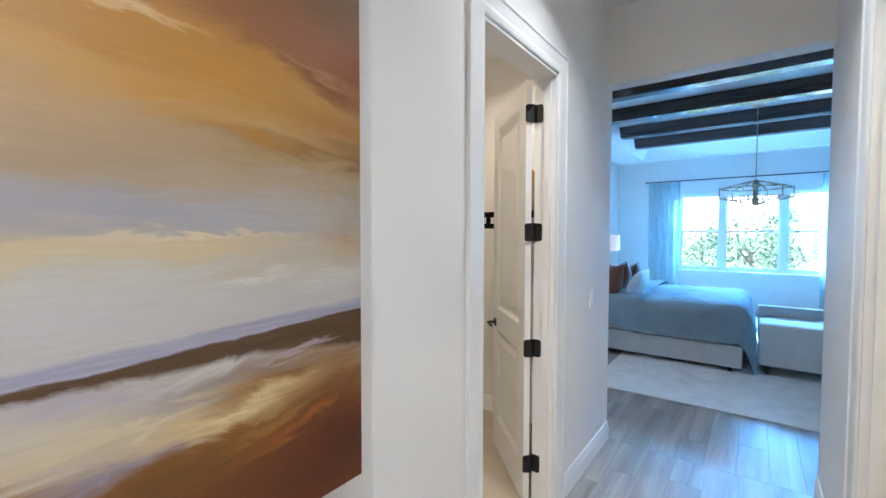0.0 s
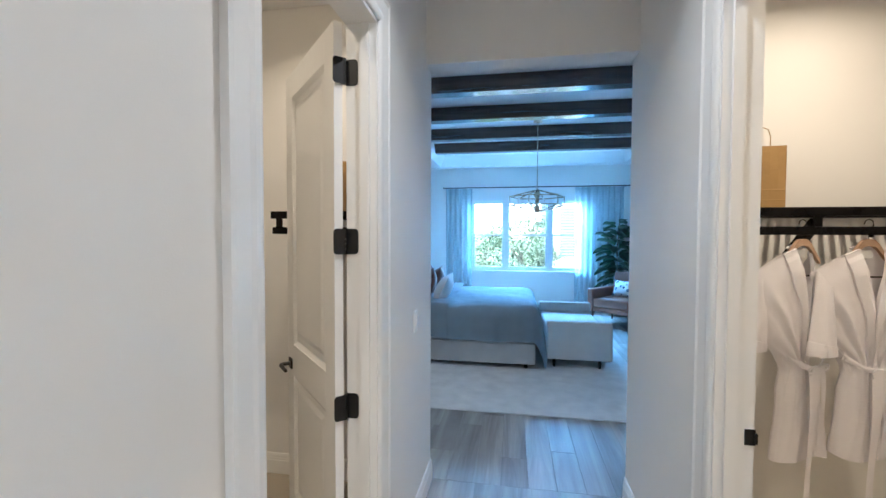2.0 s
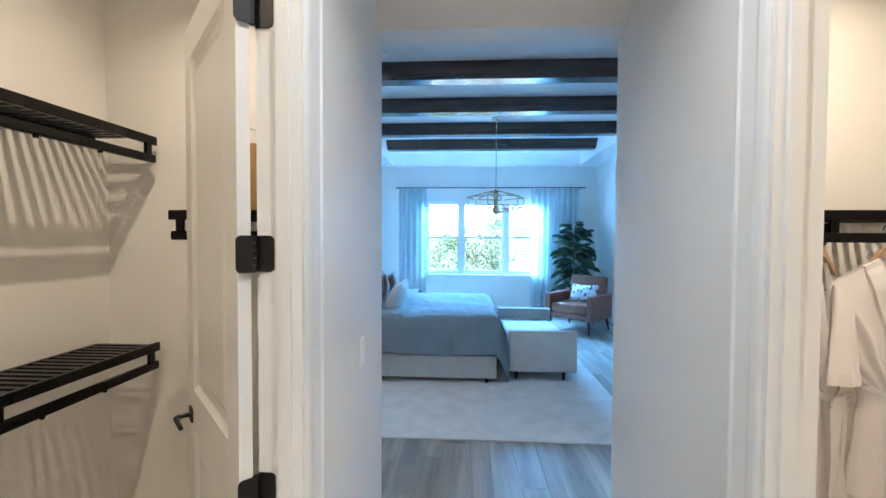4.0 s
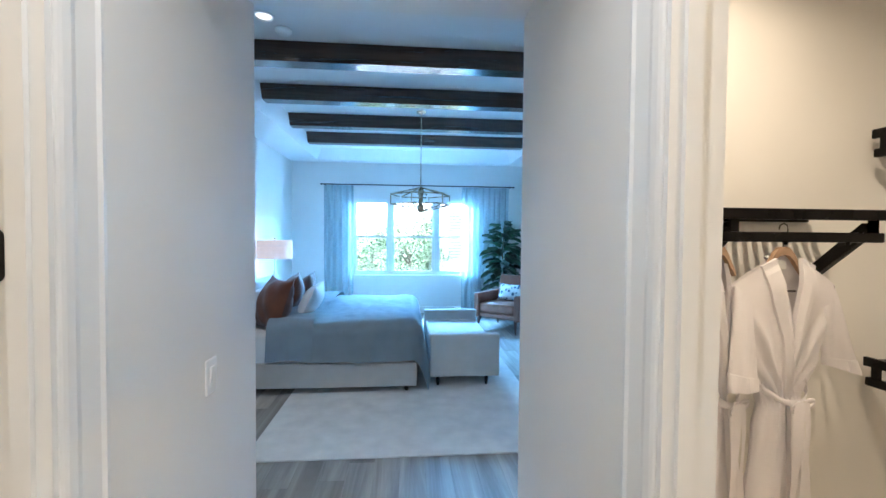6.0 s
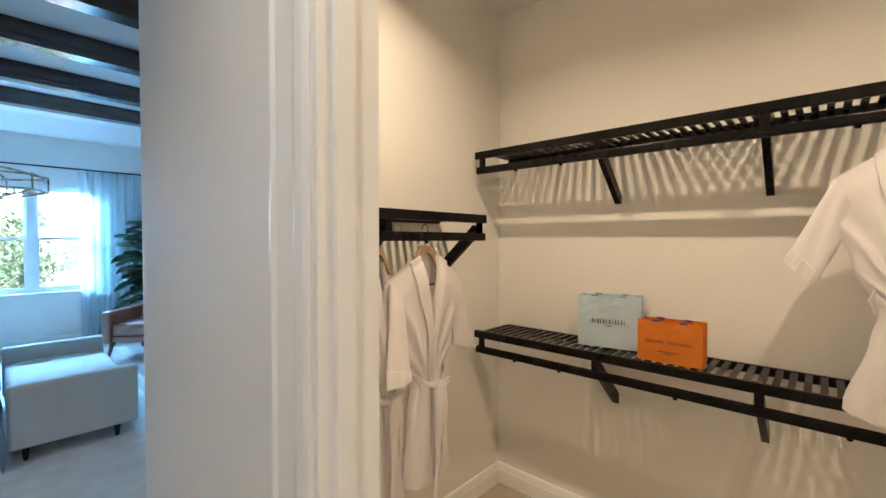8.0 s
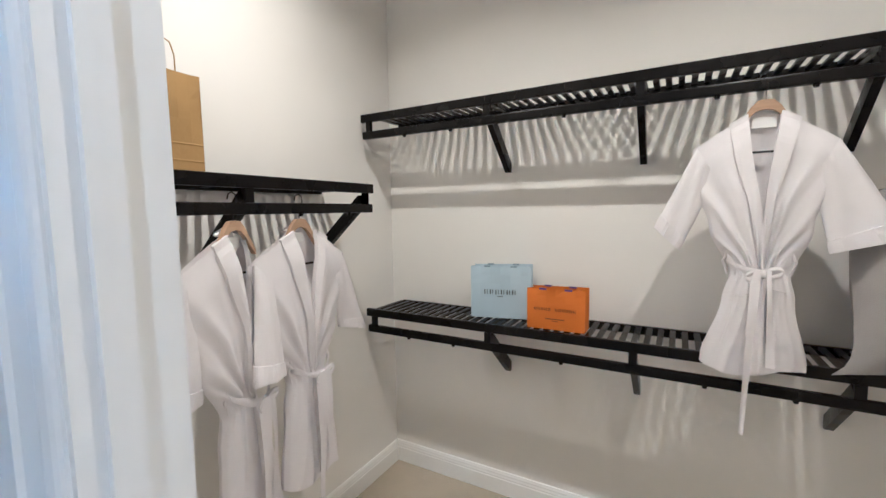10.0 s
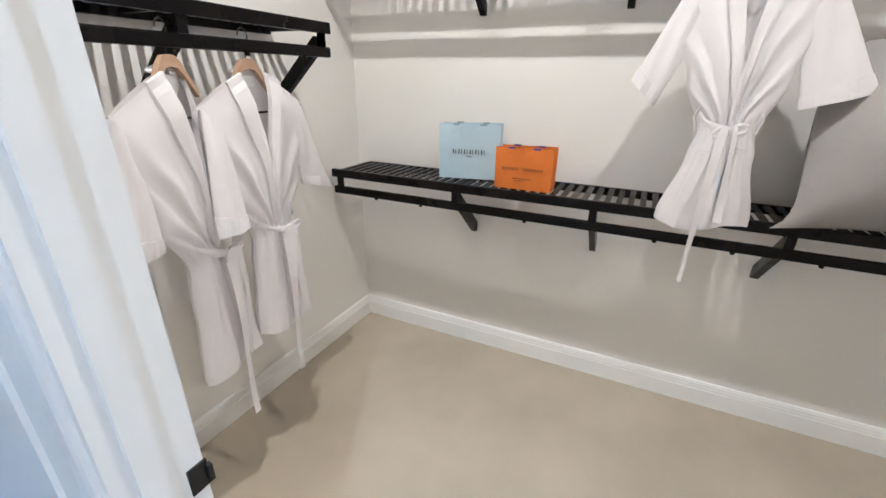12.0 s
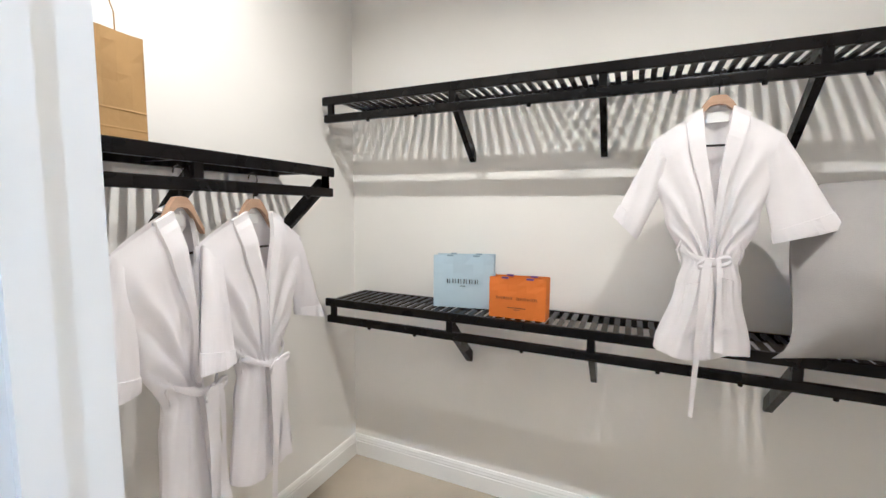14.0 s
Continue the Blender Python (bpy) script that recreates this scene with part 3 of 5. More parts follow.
def baseboard(a, b, n):
    """White moulded skirting from a to b on a wall whose room side is n."""
    a, b, n = Vector((*a, 0)), Vector((*b, 0)), Vector((*n, 0))
    d = (b - a).normalized()
    m = Matrix((d, n, Vector((0, 0, 1)))).transposed().to_4x4()
    m.translation = a
    bm = bmesh.new()
    prism(bm, [(0, 0), (0.015, 0), (0.015, 0.088), (0.012, 0.094), (0.013, 0.100), (0.010, 0.112), (0.010, 0.118), (0.005, 0.132), (0, 0.135)], 0, (b - a).length, m)
    setting("baseboard", bm, TRIM, "white moulded baseboard", category="baseboard")


for a, b, n in [((CX1, CY0), (CX1, CY1), (-1, 0)), ((CX0, CY1), (CX1 - 0.015, CY1), (0, -1)), ((CX0, CY0), (CX1 - 0.015, CY0), (0, 1)), ((LX0, CY0), (LX0, CY1), (1, 0)),
                ((LX0 + 0.015, CY1), (LX1, CY1), (0, -1)), ((LX0 + 0.015, CY0), (LX1, CY0), (0, 1)), ((HL, HALL_S), (HL, LD0 - 0.115), (1, 0)), ((HL, LD1 + 0.115), (HL, BY0), (1, 0)),
                ((HR, HALL_S), (HR, RD0 - 0.115), (-1, 0)), ((HR, RD1 + 0.115), (HR, BY0), (-1, 0)), ((BX0, BY0), (BX0, BY1), (1, 0)), ((BX1, BY0), (BX1, BY1), (-1, 0)),
                ((BX0 + 0.015, BY1), (BX1 - 0.015, BY1), (0, -1)), ((HL, BY0), (BX0 + 0.015, BY0), (0, 1)), ((HR, BY0), (BX1 - 0.015, BY0), (0, 1))]:
    baseboard(a, b, n)


def doorway(name, x, side, y0, y1, label):
    """Jamb, stop and moulded casings on both faces; side is the way from the hall face into the closet."""
    root = thing(name, pose(x, 0, 0), label, "door frame", kind="structure")
    w = 0.115
    prof = [(0, 0), (w, 0), (w, 0.019), (w - 0.012, 0.021), (w - 0.020, 0.015), (0.045, 0.012), (0.030, 0.015), (0.012, 0.013), (0.004, 0.010), (0, 0.006)]
    for face, out in ((0.0, -side), (side * WT, side)):
        for yy, s in ((y0, -1), (y1, 1)):
            bm = bmesh.new()
            ring = [[bm.verts.new((face + out * d, yy + s * (u - 0.004), z)) for u, d in prof] for z in (0, DOOR_Z + w)]
            k = len(prof)
            for i in range(k):
                bm.faces.new((ring[0][i], ring[0][(i + 1) % k], ring[1][(i + 1) % k], ring[1][i]))
            bm.faces.new(ring[0])
            bm.faces.new(ring[1])
            # mitre the top
            for i, (u, d) in enumerate(prof):
                ring[1][i].co.z = DOOR_Z - 0.004 + u
            part("casing", bm, TRIM, root)
        bm = bmesh.new()
        ring = [[bm.verts.new((face + out * d, yy + s * (u - 0.004), DOOR_Z + u - 0.004)) for u, d in prof] for yy, s in ((y0, -1), (y1, 1))]
        k = len(prof)
        for i in range(k):
            bm.faces.new((ring[0][i], ring[0][(i + 1) % k], ring[1][(i + 1) % k], ring[1][i]))
        bm.faces.new(ring[0])
        bm.faces.new(ring[1])
        part("casing", bm, TRIM, root)
    lo, hi = min(-side * 0.002, side * (WT + 0.002)), max(-side * 0.002, side * (WT + 0.002))
    for yy, s in ((y0, 1), (y1, -1)):
        bm = bmesh.new()
        box(bm, lo, hi, min(yy, yy + s * 0.018), max(yy, yy + s * 0.018), 0, DOOR_Z)
        box(bm, side * 0.045 - 0.018, side * 0.045 + 0.018, min(yy + s * 0.017, yy + s * 0.030), max(yy + s * 0.017, yy + s * 0.030), 0, DOOR_Z - 0.018)
        part("jamb", bm, TRIM, root)
    bm = bmesh.new()
    box(bm, lo, hi, y0, y1, DOOR_Z - 0.018, DOOR_Z)
    part("jamb", bm, TRIM, root)
    return root


doorway("door_1", HL, -1, LD0, LD1, "white moulded casing of the closet doorway")
frame_right = doorway("door_2", HR, 1, RD0, RD1, "white moulded casing of the closet doorway")
bm = bmesh.new()
box(bm, WT - 0.028, WT + 0.006, RD1 - 0.0215, RD1 - 0.017, 0.895, 0.950, bevel=0.002)
box(bm, WT + 0.001, WT + 0.010, RD1 - 0.028, RD1 - 0.017, 0.902, 0.938, bevel=0.002)
part("strike_plate", bm, BLACK, frame_right, "black steel strike plate")

# beams
for y in (5.15, 6.215, 7.33, 8.37):
    bm = bmesh.new()
    prism(bm, [(-0.078, -0.18), (0.078, -0.18), (0.078, -0.003), (-0.078, -0.003)], -1.57, 2.07, None)
    for v in bm.verts:
        if v.co.z < -0.1:
            v.co.x *= 0.985
    b = setting("ceiling_beam", bm, BEAM, "dark stained timber ceiling beam", category="beam")
    b.matrix_world = pose(0, y, TRAY)

# window with three double-hung units
win = thing("window_1", pose(0, BY1, 0), "white triple double-hung window", "window", kind="structure")
for x0, x1 in ((WX0, -0.27), (-0.27, 0.695), (0.695, WX1)):
    bm = bmesh.new()
    for d in ((x0, x0 + 0.045), (x1 - 0.045, x1)):
        box(bm, d[0], d[1], 0.03, 0.13, WZ0, WZ1)
    box(bm, x0 + 0.045, x1 - 0.045, 0.03, 0.13, WZ0, WZ0 + 0.04)
    box(bm, x0 + 0.045, x1 - 0.045, 0.03, 0.13, WZ1 - 0.04, WZ1)
    part("window_frame", bm, TRIM, win)
    for z0, z1, y in ((WZ0 + 0.04, 1.63, 0.05), (1.59, WZ1 - 0.04, 0.085)):
        bm = bmesh.new()
        a, b = x0 + 0.045, x1 - 0.045
        box(bm, a, a + 0.035, y, y + 0.03, z0, z1)
        box(bm, b - 0.035, b, y, y + 0.03, z0, z1)
        box(bm, a + 0.035, b - 0.035, y, y + 0.03, z0, z0 + 0.04)
        box(bm, a + 0.035, b - 0.035, y, y + 0.03, z1 - 0.04, z1)
        sash = part("sash", bm, TRIM, win)
        bm = bmesh.new()
        box(bm, a + 0.035, b - 0.035, y + 0.012, y + 0.016, z0 + 0.04, z1 - 0.04)
        pane = part("pane", bm, GLASS, sash)
        pane.visible_shadow = False
bm = bmesh.new()
box(bm, WX0 - 0.03, WX1 + 0.03, -0.05, 0.03, WZ0 - 0.03, WZ0, bevel=0.006)
part("window_sill", bm, TRIM, win)

# ---------------------------------------------------------------- outside
boxes("ground", GRASS, "sunlit lawn outside the window", (-400, 400, BY1 + 0.2, 800, -0.5, -0.4), category="ground")
boxes("terrace", STUCCO, "pale concrete terrace outside the window", (-6, 7, BY1 + 0.2, 14.5, -0.42, -0.36), category="terrace")


def tree(m, height, spread, seed, label):
    rng = random.Random(seed)
    root = thing("tree", m, label, "tree", "garden trees")
    bm = bmesh.new()
    tube(bm, [(0, 0, 0), (0.05, 0.02, height * 0.3), (-0.03, 0.06, height * 0.6)], [0.09, 0.07, 0.04])
    for k in range(6):
        a = k * 1.05 + rng.random()
        tube(bm, [(0, 0, height * (0.25 + 0.06 * k)), (spread * 0.5 * math.cos(a), spread * 0.5 * math.sin(a), height * (0.45 + 0.07 * k))], [0.035, 0.012], 6)
    part("trunk", bm, BARK, root)
    bm = bmesh.new()
    for k in range(64):
        a, h = rng.random() * 6.28, rng.uniform(0.15, 1.0)
        r = spread * math.sqrt(rng.random()) * (1.1 - 0.75 * abs(h - 0.45))
        c = Vector((r * math.cos(a), r * math.sin(a), height * h))
        for _ in range(42):
            p = c + Vector((rng.gauss(0, 0.16), rng.gauss(0, 0.16), rng.gauss(0, 0.13)))
            q = Euler((rng.uniform(-1, 1), rng.uniform(-1, 1), rng.random() * 6.28)).to_matrix()
            s1, s2 = rng.uniform(0.04, 0.08), rng.uniform(0.02, 0.04)
            bm.faces.new([bm.verts.new(p + q @ Vector(v)) for v in ((-s1, 0, 0), (0, -s2, 0.01), (s1, 0, 0), (0, s2, 0.01))])
    part("crown", bm, FOLIAGE, root)
    return root


tree(pose(-2.5, 16.2, -0.4), 2.5, 1.2, 3, "bushy green garden shrub beside the terrace")
tree(pose(-1.1, 15.6, -0.4), 2.3, 1.1, 5, "bushy green garden shrub beside the terrace")
tree(pose(0.2, 15.4, -0.4), 2.4, 1.0, 8, "dense green garden shrub beside the terrace")
tree(pose(0.85, 16.9, -0.4), 2.7, 0.7, 14, "tall green garden shrub behind the terrace")
tree(pose(-3.4, 19.0, -0.4), 3.3, 1.5, 11, "broad green garden tree behind the lawn")

house = thing("house", pose(2.75, 18.5, -0.4), "pale stucco neighbouring house with louvred shutters", "house")
bm = bmesh.new()
box(bm, -1.3, 6.0, 0, 7.0, 0, 4.6)
part("wall", bm, STUCCO, house)
bm = bmesh.new()
prism(bm, [(-0.5, 4.6), (7.5, 4.6), (3.5, 6.4)], -1.8, 6.5)
part("roof", bm, material("roof_tile", (0.25, 0.22, 0.2, 1), 0.8, vary=0.2, scale=4), house)
shutter = bmesh.new()
box(shutter, -0.95, -0.90, -0.06, 0.0, 1.1, 3.2)
box(shutter, -0.30, -0.25, -0.06, 0.0, 1.1, 3.2)
sh = part("shutter", shutter, material("shutter_paint", (0.18, 0.20, 0.22, 1), 0.5), house)
for k in range(17):
    bm = bmesh.new()
    box(bm, -0.90, -0.30, -0.05, -0.01, 1.15 + 0.12 * k, 1.21 + 0.12 * k)
    part("slat", bm, sh.data.materials[0], sh)

# ---------------------------------------------------------------- closet shelving
RAILM, SLATM = ESPRESSO, ESPRESSO


def slatted_shelf(name, length, braces, label, drop=0.33):
    """Slatted hanging shelf: x along the wall, the wall at y = 0, the top at z = 0."""
    root = thing(name, Matrix(), label, "shelf", "closet shelves")
    bm = bmesh.new()
    box(bm, 0, length, -0.305, -0.283, -0.043, 0.0, bevel=0.004)
    part("front_rail", bm, RAILM, root)
    bm = bmesh.new()
    box(bm, 0.05, length - 0.05, -0.024, -0.002, -0.040, -0.002, bevel=0.003)
    part("back_rail", bm, RAILM, root)
    bm = bmesh.new()
    box(bm, 0.012, length - 0.012, -0.308, -0.280, -0.132, -0.092, bevel=0.006)
    part("hanging_rail", bm, RAILM, root)
    bm = bmesh.new()
    box(bm, -0.0115, 0.0115, -0.283, -0.024, -0.013, -0.004)
    slat = mesh_of("slat", bm, SLATM)
    n = round((length - 0.10) / 0.0457)
    step = (length - 0.10) / n
    for k in range(n + 1):
        ob = new("slat", slat)
        ob.parent = root
        ob.location = (0.05 + k * step, 0, 0)
    for x in [0.05, length - 0.05] + list(braces):
        bm = bmesh.new()
        box(bm, x - 0.016, x + 0.016, -0.302, -0.285, -0.094, -0.041)
        part("spacer", bm, RAILM, root)
    for x in braces:
        bm = bmesh.new()
        prism(bm, [(-0.298, -0.092), (-0.262, -0.052), (-0.003, -drop + 0.050), (-0.003, -drop), (-0.022, -drop)], x - 0.014, x + 0.014)
        part("brace", bm, RAILM, root)
        bm = bmesh.new()
        under = 0.05 + step * round((x - 0.05) / step)
        box(bm, under - 0.010, under + 0.010, -0.282, -0.025, -0.030, -0.0135)
        part("bearer", bm, RAILM, root)
    k = 0.28
    while k < length - 0.1:
        if min(abs(k - b) for b in braces) > 0.1:
            bm = bmesh.new()
            rod(bm, (k, -0.294, -0.131), (k, -0.294, -0.142), 0.010, 0.008, 8)
            part("peg", bm, RAILM, root)
        k += 0.27
    return root


LONG = 2.76
shelf = slatted_shelf("slatted_shelf", LONG, (0.74, 1.38, 2.06, 2.70), "black slatted wooden closet shelf with hanging rail")
shelf.matrix_world = pose(CX1, 3.06, 2.133, 0, 0, -90)
copy_thing(shelf, pose(CX1, 3.06, 1.066, 0, 0, -90))
shelf_left = slatted_shelf("slatted_shelf", LONG, (0.06, 0.70, 1.36, 2.02), "black slatted wooden closet shelf with hanging rail")
shelf_left.matrix_world = pose(LX0, 3.05 - LONG, 2.118, 0, 0, 90)
copy_thing(shelf_left, pose(LX0, 3.05 - LONG, 1.077, 0, 0, 90))
short = slatted_shelf("slatted_shelf", 1.25, (0.09, 0.60, 1.20), "short black slatted closet shelf with hanging rail")
short.matrix_world = pose(0.74, CY1, 1.738)
short_left = slatted_shelf("slatted_shelf", 0.73, (0.65,), "short black slatted closet shelf with hanging rail")
short_left.matrix_world = pose(-1.47, CY1, 1.735)


# ---------------------------------------------------------------- robes and hangers
def hanger(m, width, label="beech wood coat hanger with black hook"):
    root = thing("coat_hanger", m, label, "hanger", "coat hangers")
    bm = bmesh.new()
    half = [(0.0, -0.060, -0.092), (0.022, -0.063, -0.096), (0.042, -0.084, -0.114), (0.060, -0.114, -0.140), (width, -0.160, -0.178)]
    pts = [(-x, t, u) for x, t, u in half[:0:-1]] + half
    top, low = [(x, t) for x, t, u in pts], [(x, u) for x, t, u in pts]
    for y0, y1 in ((-0.009, 0.009),):
        a = [[bm.verts.new((x, y, z)) for x, z in row] for y in (y0, y1) for row in (top, low)]
        for k in range(len(pts) - 1):
            for p, q in ((0, 1), (3, 2), (2, 0), (1, 3)):
                bm.faces.new((a[p][k], a[p][k + 1], a[q][k + 1], a[q][k]))
        for e in (0, -1):
            bm.faces.new((a[0][e], a[1][e], a[3][e], a[2][e]))
    part("bar", bm, BEECH, root)
    bm = bmesh.new()
    tube(bm, [(0, 0, -0.07), (0, 0, -0.03), (0.012, 0, -0.012), (0.020, 0, 0.006), (0.016, 0, 0.024), (0, 0, 0.032), (-0.016, 0, 0.024), (-0.021, 0, 0.008)], 0.0025, 6)
    part("hook", bm, BLACK, root)
    bm = bmesh.new()
    rod(bm, (-width * 0.7, 0, -0.235), (width * 0.7, 0, -0.235), 0.004)
    part("trouser_bar", bm, BLACK, root)
    return root


def robe(m, W, zs, zw, zh, ww, wh, ends, seed, pockets, label, vee=0.72, tuck=0.0, swing=0.0):
    """Wrap robe hung by its shoulders; the hanger's rail is at z = 0, the front is -y.
    tuck: how far its +x side is pushed in and back; swing: how far the -x sleeve hangs forward."""
    rng = random.Random(seed)
    root = thing("bathrobe", m, label, "robe", "hanging robes")
    top = -0.095
    ph = [rng.random() * 6.28 for _ in range(6)]

    def curve(v, keys):
        for (a, x), (b, y) in zip(keys, keys[1:]):
            if v <= b:
                t = (v - a) / (b - a)
                return x + (y - x) * (t * t * (3 - 2 * t))
        return keys[-1][1]

    fw = (zw + top) / (zh + top)
    half = [(0, W), (0.13, W * 0.98), (fw * 0.62, W * 0.72), (fw, ww), (fw + 0.10, ww * 1.18), (1, wh)]
    deep = [(0, 0.016), (0.12, 0.034), (fw * 0.6, 0.045), (fw, 0.040), (fw + 0.15, 0.050), (1, 0.060)]

    def place(u, v, s):
        x = (u * 2 - 1)
        hw = curve(v, half)
        ztop = top - zs * abs(x) ** 1.25
        z = ztop + (-zh - ztop) * v + 0.018 * math.sin(3 * x + ph[0]) * v
        d = curve(v, deep) * math.sqrt(max(0.0, 1 - x * x))
        q = x / (0.22 + 1.3 * abs(v - fw)) if v < fw else x / (0.5 + 0.6 * (v - fw))
        crease = lambda a: 0.5 - abs(math.sin(a))
        calm = 1.0 if v < fw else 0.45
        fold = 0.015 * calm * crease(4.2 * q + ph[1]) * min(1, v * 4) + 0.008 * calm * crease(7.3 * q + ph[2] + 3 * v) * min(1, v * 3) + 0.006 * math.sin(5 * x + 6 * v + ph[3]) * v + 0.010 * max(0, v - fw) * math.sin(11 * x + ph[0])
        back = 0.0
        if x > 0 and v < fw * 1.1:
            hw *= 1 - tuck * x
            back = 0.26 * tuck * x
        return Vector((x * hw + 0.006 * math.sin(7 * v + ph[4]), back + s * (d + fold * (1 - x ** 6)), z))

    vb = fw * vee

    def in_neck(u, v):
        return abs(u * 2 - 1) < 0.25 * max(0.0, 1 - v / vb) ** 1.0

    bm = bmesh.new()
    sheet(bm, 48, 56, lambda u, v: place(u, v, -1), in_neck)
    part("front", bm, ROBE, root, smooth=True)
    bm = bmesh.new()
    sheet(bm, 36, 40, lambda u, v: place(u, v, 1))
    part("back", bm, ROBE, root, smooth=True)
    # lapel bands from the neck down to the hem of the wrap
    for side in (-1, 1):
        bm = bmesh.new()

        def band(a, b, side=side):
            v = b * (0.98 if side > 0 else fw * 1.02)
            e = 0.225 * max(0.0, 1 - v / vb) * side + (0.04 * side if v > vb else 0)
            if v > vb:
                e = (-0.07 if side > 0 else 0.03) * min(1.0, (v - vb) / 0.06)
            x = e + side * (0.25 - 0.06 * min(1, v / vb)) * a
            p = place(0.5 + x / 2, v, -1)
            p.y -= 0.012 + 0.002 * math.sin(math.pi * a) + (0.007 if side > 0 else 0)
            if v < 0.03:
                p.z += 0.008
                p.y += 0.006
            return p

        slab(bm, 5, 44, band, (0, 0.018 if side > 0 else 0.011, 0))
        part("lapel", bm, ROBE, root)
    bm = bmesh.new()
    tube(bm, [(W * 0.24 * math.cos(a), 0.012 + 0.022 * math.sin(a), top + 0.006 - 0.018 * abs(math.cos(a))) for a in [math.pi * k / 10 for k in range(11)]], 0.009, 8, 0.6)
    part("collar", bm, ROBE, root, smooth=True)
    bm = bmesh.new()
    box(bm, -0.035, 0.035, 0.015, 0.019, top - 0.058, top - 0.020, bevel=0.0015)
    part("care_label", bm, PLASTIC, root)
    # kimono sleeves
    for side, (ex, ez, cuff, tilt) in zip((-1, 1), ends):
        bm = bmesh.new()
        a = Vector((side * W * 0.84, 0, top - zs * 0.90 - 0.020))
        b = Vector((side * ex, 0, -ez))

        def sleeve(u, v, a=a, b=b, side=side, cuff=cuff, tilt=tilt, hem=0.0):
            d = (b - a).normalized()
            n = Matrix.Rotation(tilt * side, 3, "Y") @ Vector((-d.z, 0, d.x)) * side
            outer = Vector((side * W * 0.955, 0, top - zs * 0.93)).lerp(b + n * cuff, v)
            inner = Vector((side * W * 0.66, 0, top - zs - 0.105)).lerp(b - n * cuff, v)
            ang = 2 * math.pi * u
            k = 0.5 + 0.5 * math.cos(ang)
            c = inner.lerp(outer, k)
            c.z -= 0.010 * math.sin(math.pi * v) * (1 - k)
            t = 0.022 + 0.010 * math.sin(2.6 * v + ph[5]) * (1 - v) + 0.006 * (0.5 - abs(math.sin(2.6 * v + 7 * k + ph[2])))
            if side > 0:
                c = Vector((c.x * (1 - tuck), 0.26 * tuck, c.z))
            else:
                c.y -= swing * (0.3 + 0.7 * v)
            return c + n * hem * math.cos(ang) + Vector((0, (t + hem) * math.sin(ang) + 0.003 * math.sin(6 * v + 9 * k + ph[1]), 0))

        sheet(bm, 24, 24, sleeve)
        arm = part("sleeve", bm, ROBE, root, smooth=True)
        # turned-up cuff, closed to the sleeve at both edges
        bm = bmesh.new()
        rows = [(0.835, 0.0), (0.838, 0.003), (0.90, 0.0035), (0.975, 0.0035), (1.010, 0.003), (1.012, 0.0), (0.97, -0.003)]
        ring = [[bm.verts.new(sleeve(i / 28, v, hem=h)) for i in range(28)] for v, h in rows]
        for p, q in zip(ring, ring[1:]):
            for i in range(28):
                bm.faces.new((p[i], p[(i + 1) % 28], q[(i + 1) % 28], q[i]))
        part("cuff", bm, ROBE, arm)
    # belt, loops, knot and tails
    bm = bmesh.new()

    def sash_band(u, v):
        a = 2 * math.pi * u
        front = max(0.0, math.sin(a))
        r = 1.0 + 0.02 * math.sin(9 * a + ph[1])
        return Vector((1.03 * ww * math.cos(a) * r, -(0.070 * front - 0.050 * max(0.0, -math.sin(a))) - 0.003 * math.sin(math.pi * v), -zw + 0.018 - 0.046 * front * front + (v - 0.5) * (0.024 + 0.006 * math.sin(5 * a + ph[2]))))

    sheet(bm, 48, 4, sash_band)
    belt = part("belt", bm, ROBE, root, smooth=True)
    bm = bmesh.new()
    lathe(bm, [(0.003, -zw - 0.044), (0.009, -zw - 0.038), (0.012, -zw - 0.028), (0.009, -zw - 0.016), (0.003, -zw - 0.012)], 10, (0.008, -0.080))
    part("knot", bm, ROBE, belt, smooth=True)
    # the two loops of the bow
    for sx in (-1, 1):
        bm = bmesh.new()

        def loop(u, v, sx=sx):
            a = 2 * math.pi * u
            return Vector((0.008 + sx * (0.026 - 0.024 * math.cos(a)), -0.084 - 0.010 * math.sin(a / 2), -zw - 0.028 + sx * 0.012 * (1 - math.cos(a)) * 0.5 + 0.013 * math.sin(a) + (v - 0.5) * 0.016))

        slab(bm, 20, 2, loop, (0, 0.0025, 0))
        part("bow_loop", bm, ROBE, belt, smooth=True)
    for sx, ln in ((-0.015, (zh - zw) + 0.20), (0.02, (zh - zw) - 0.05)):
        bm = bmesh.new()

        def tail(u, v, sx=sx, ln=ln):
            return Vector((sx + (u - 0.5) * (0.020 if pockets else 0.036) * (1 - 0.4 * math.sin(2.2 * v + sx * 90)) + 0.018 * v * (1 if sx > 0 else -1), -0.088 - 0.010 * math.sin(5 * v + u) - 0.008 * v, -zw - 0.015 - ln * v))

        sheet(bm, 3, 16, tail)
        part("belt_tail", bm, ROBE, belt, smooth=True)
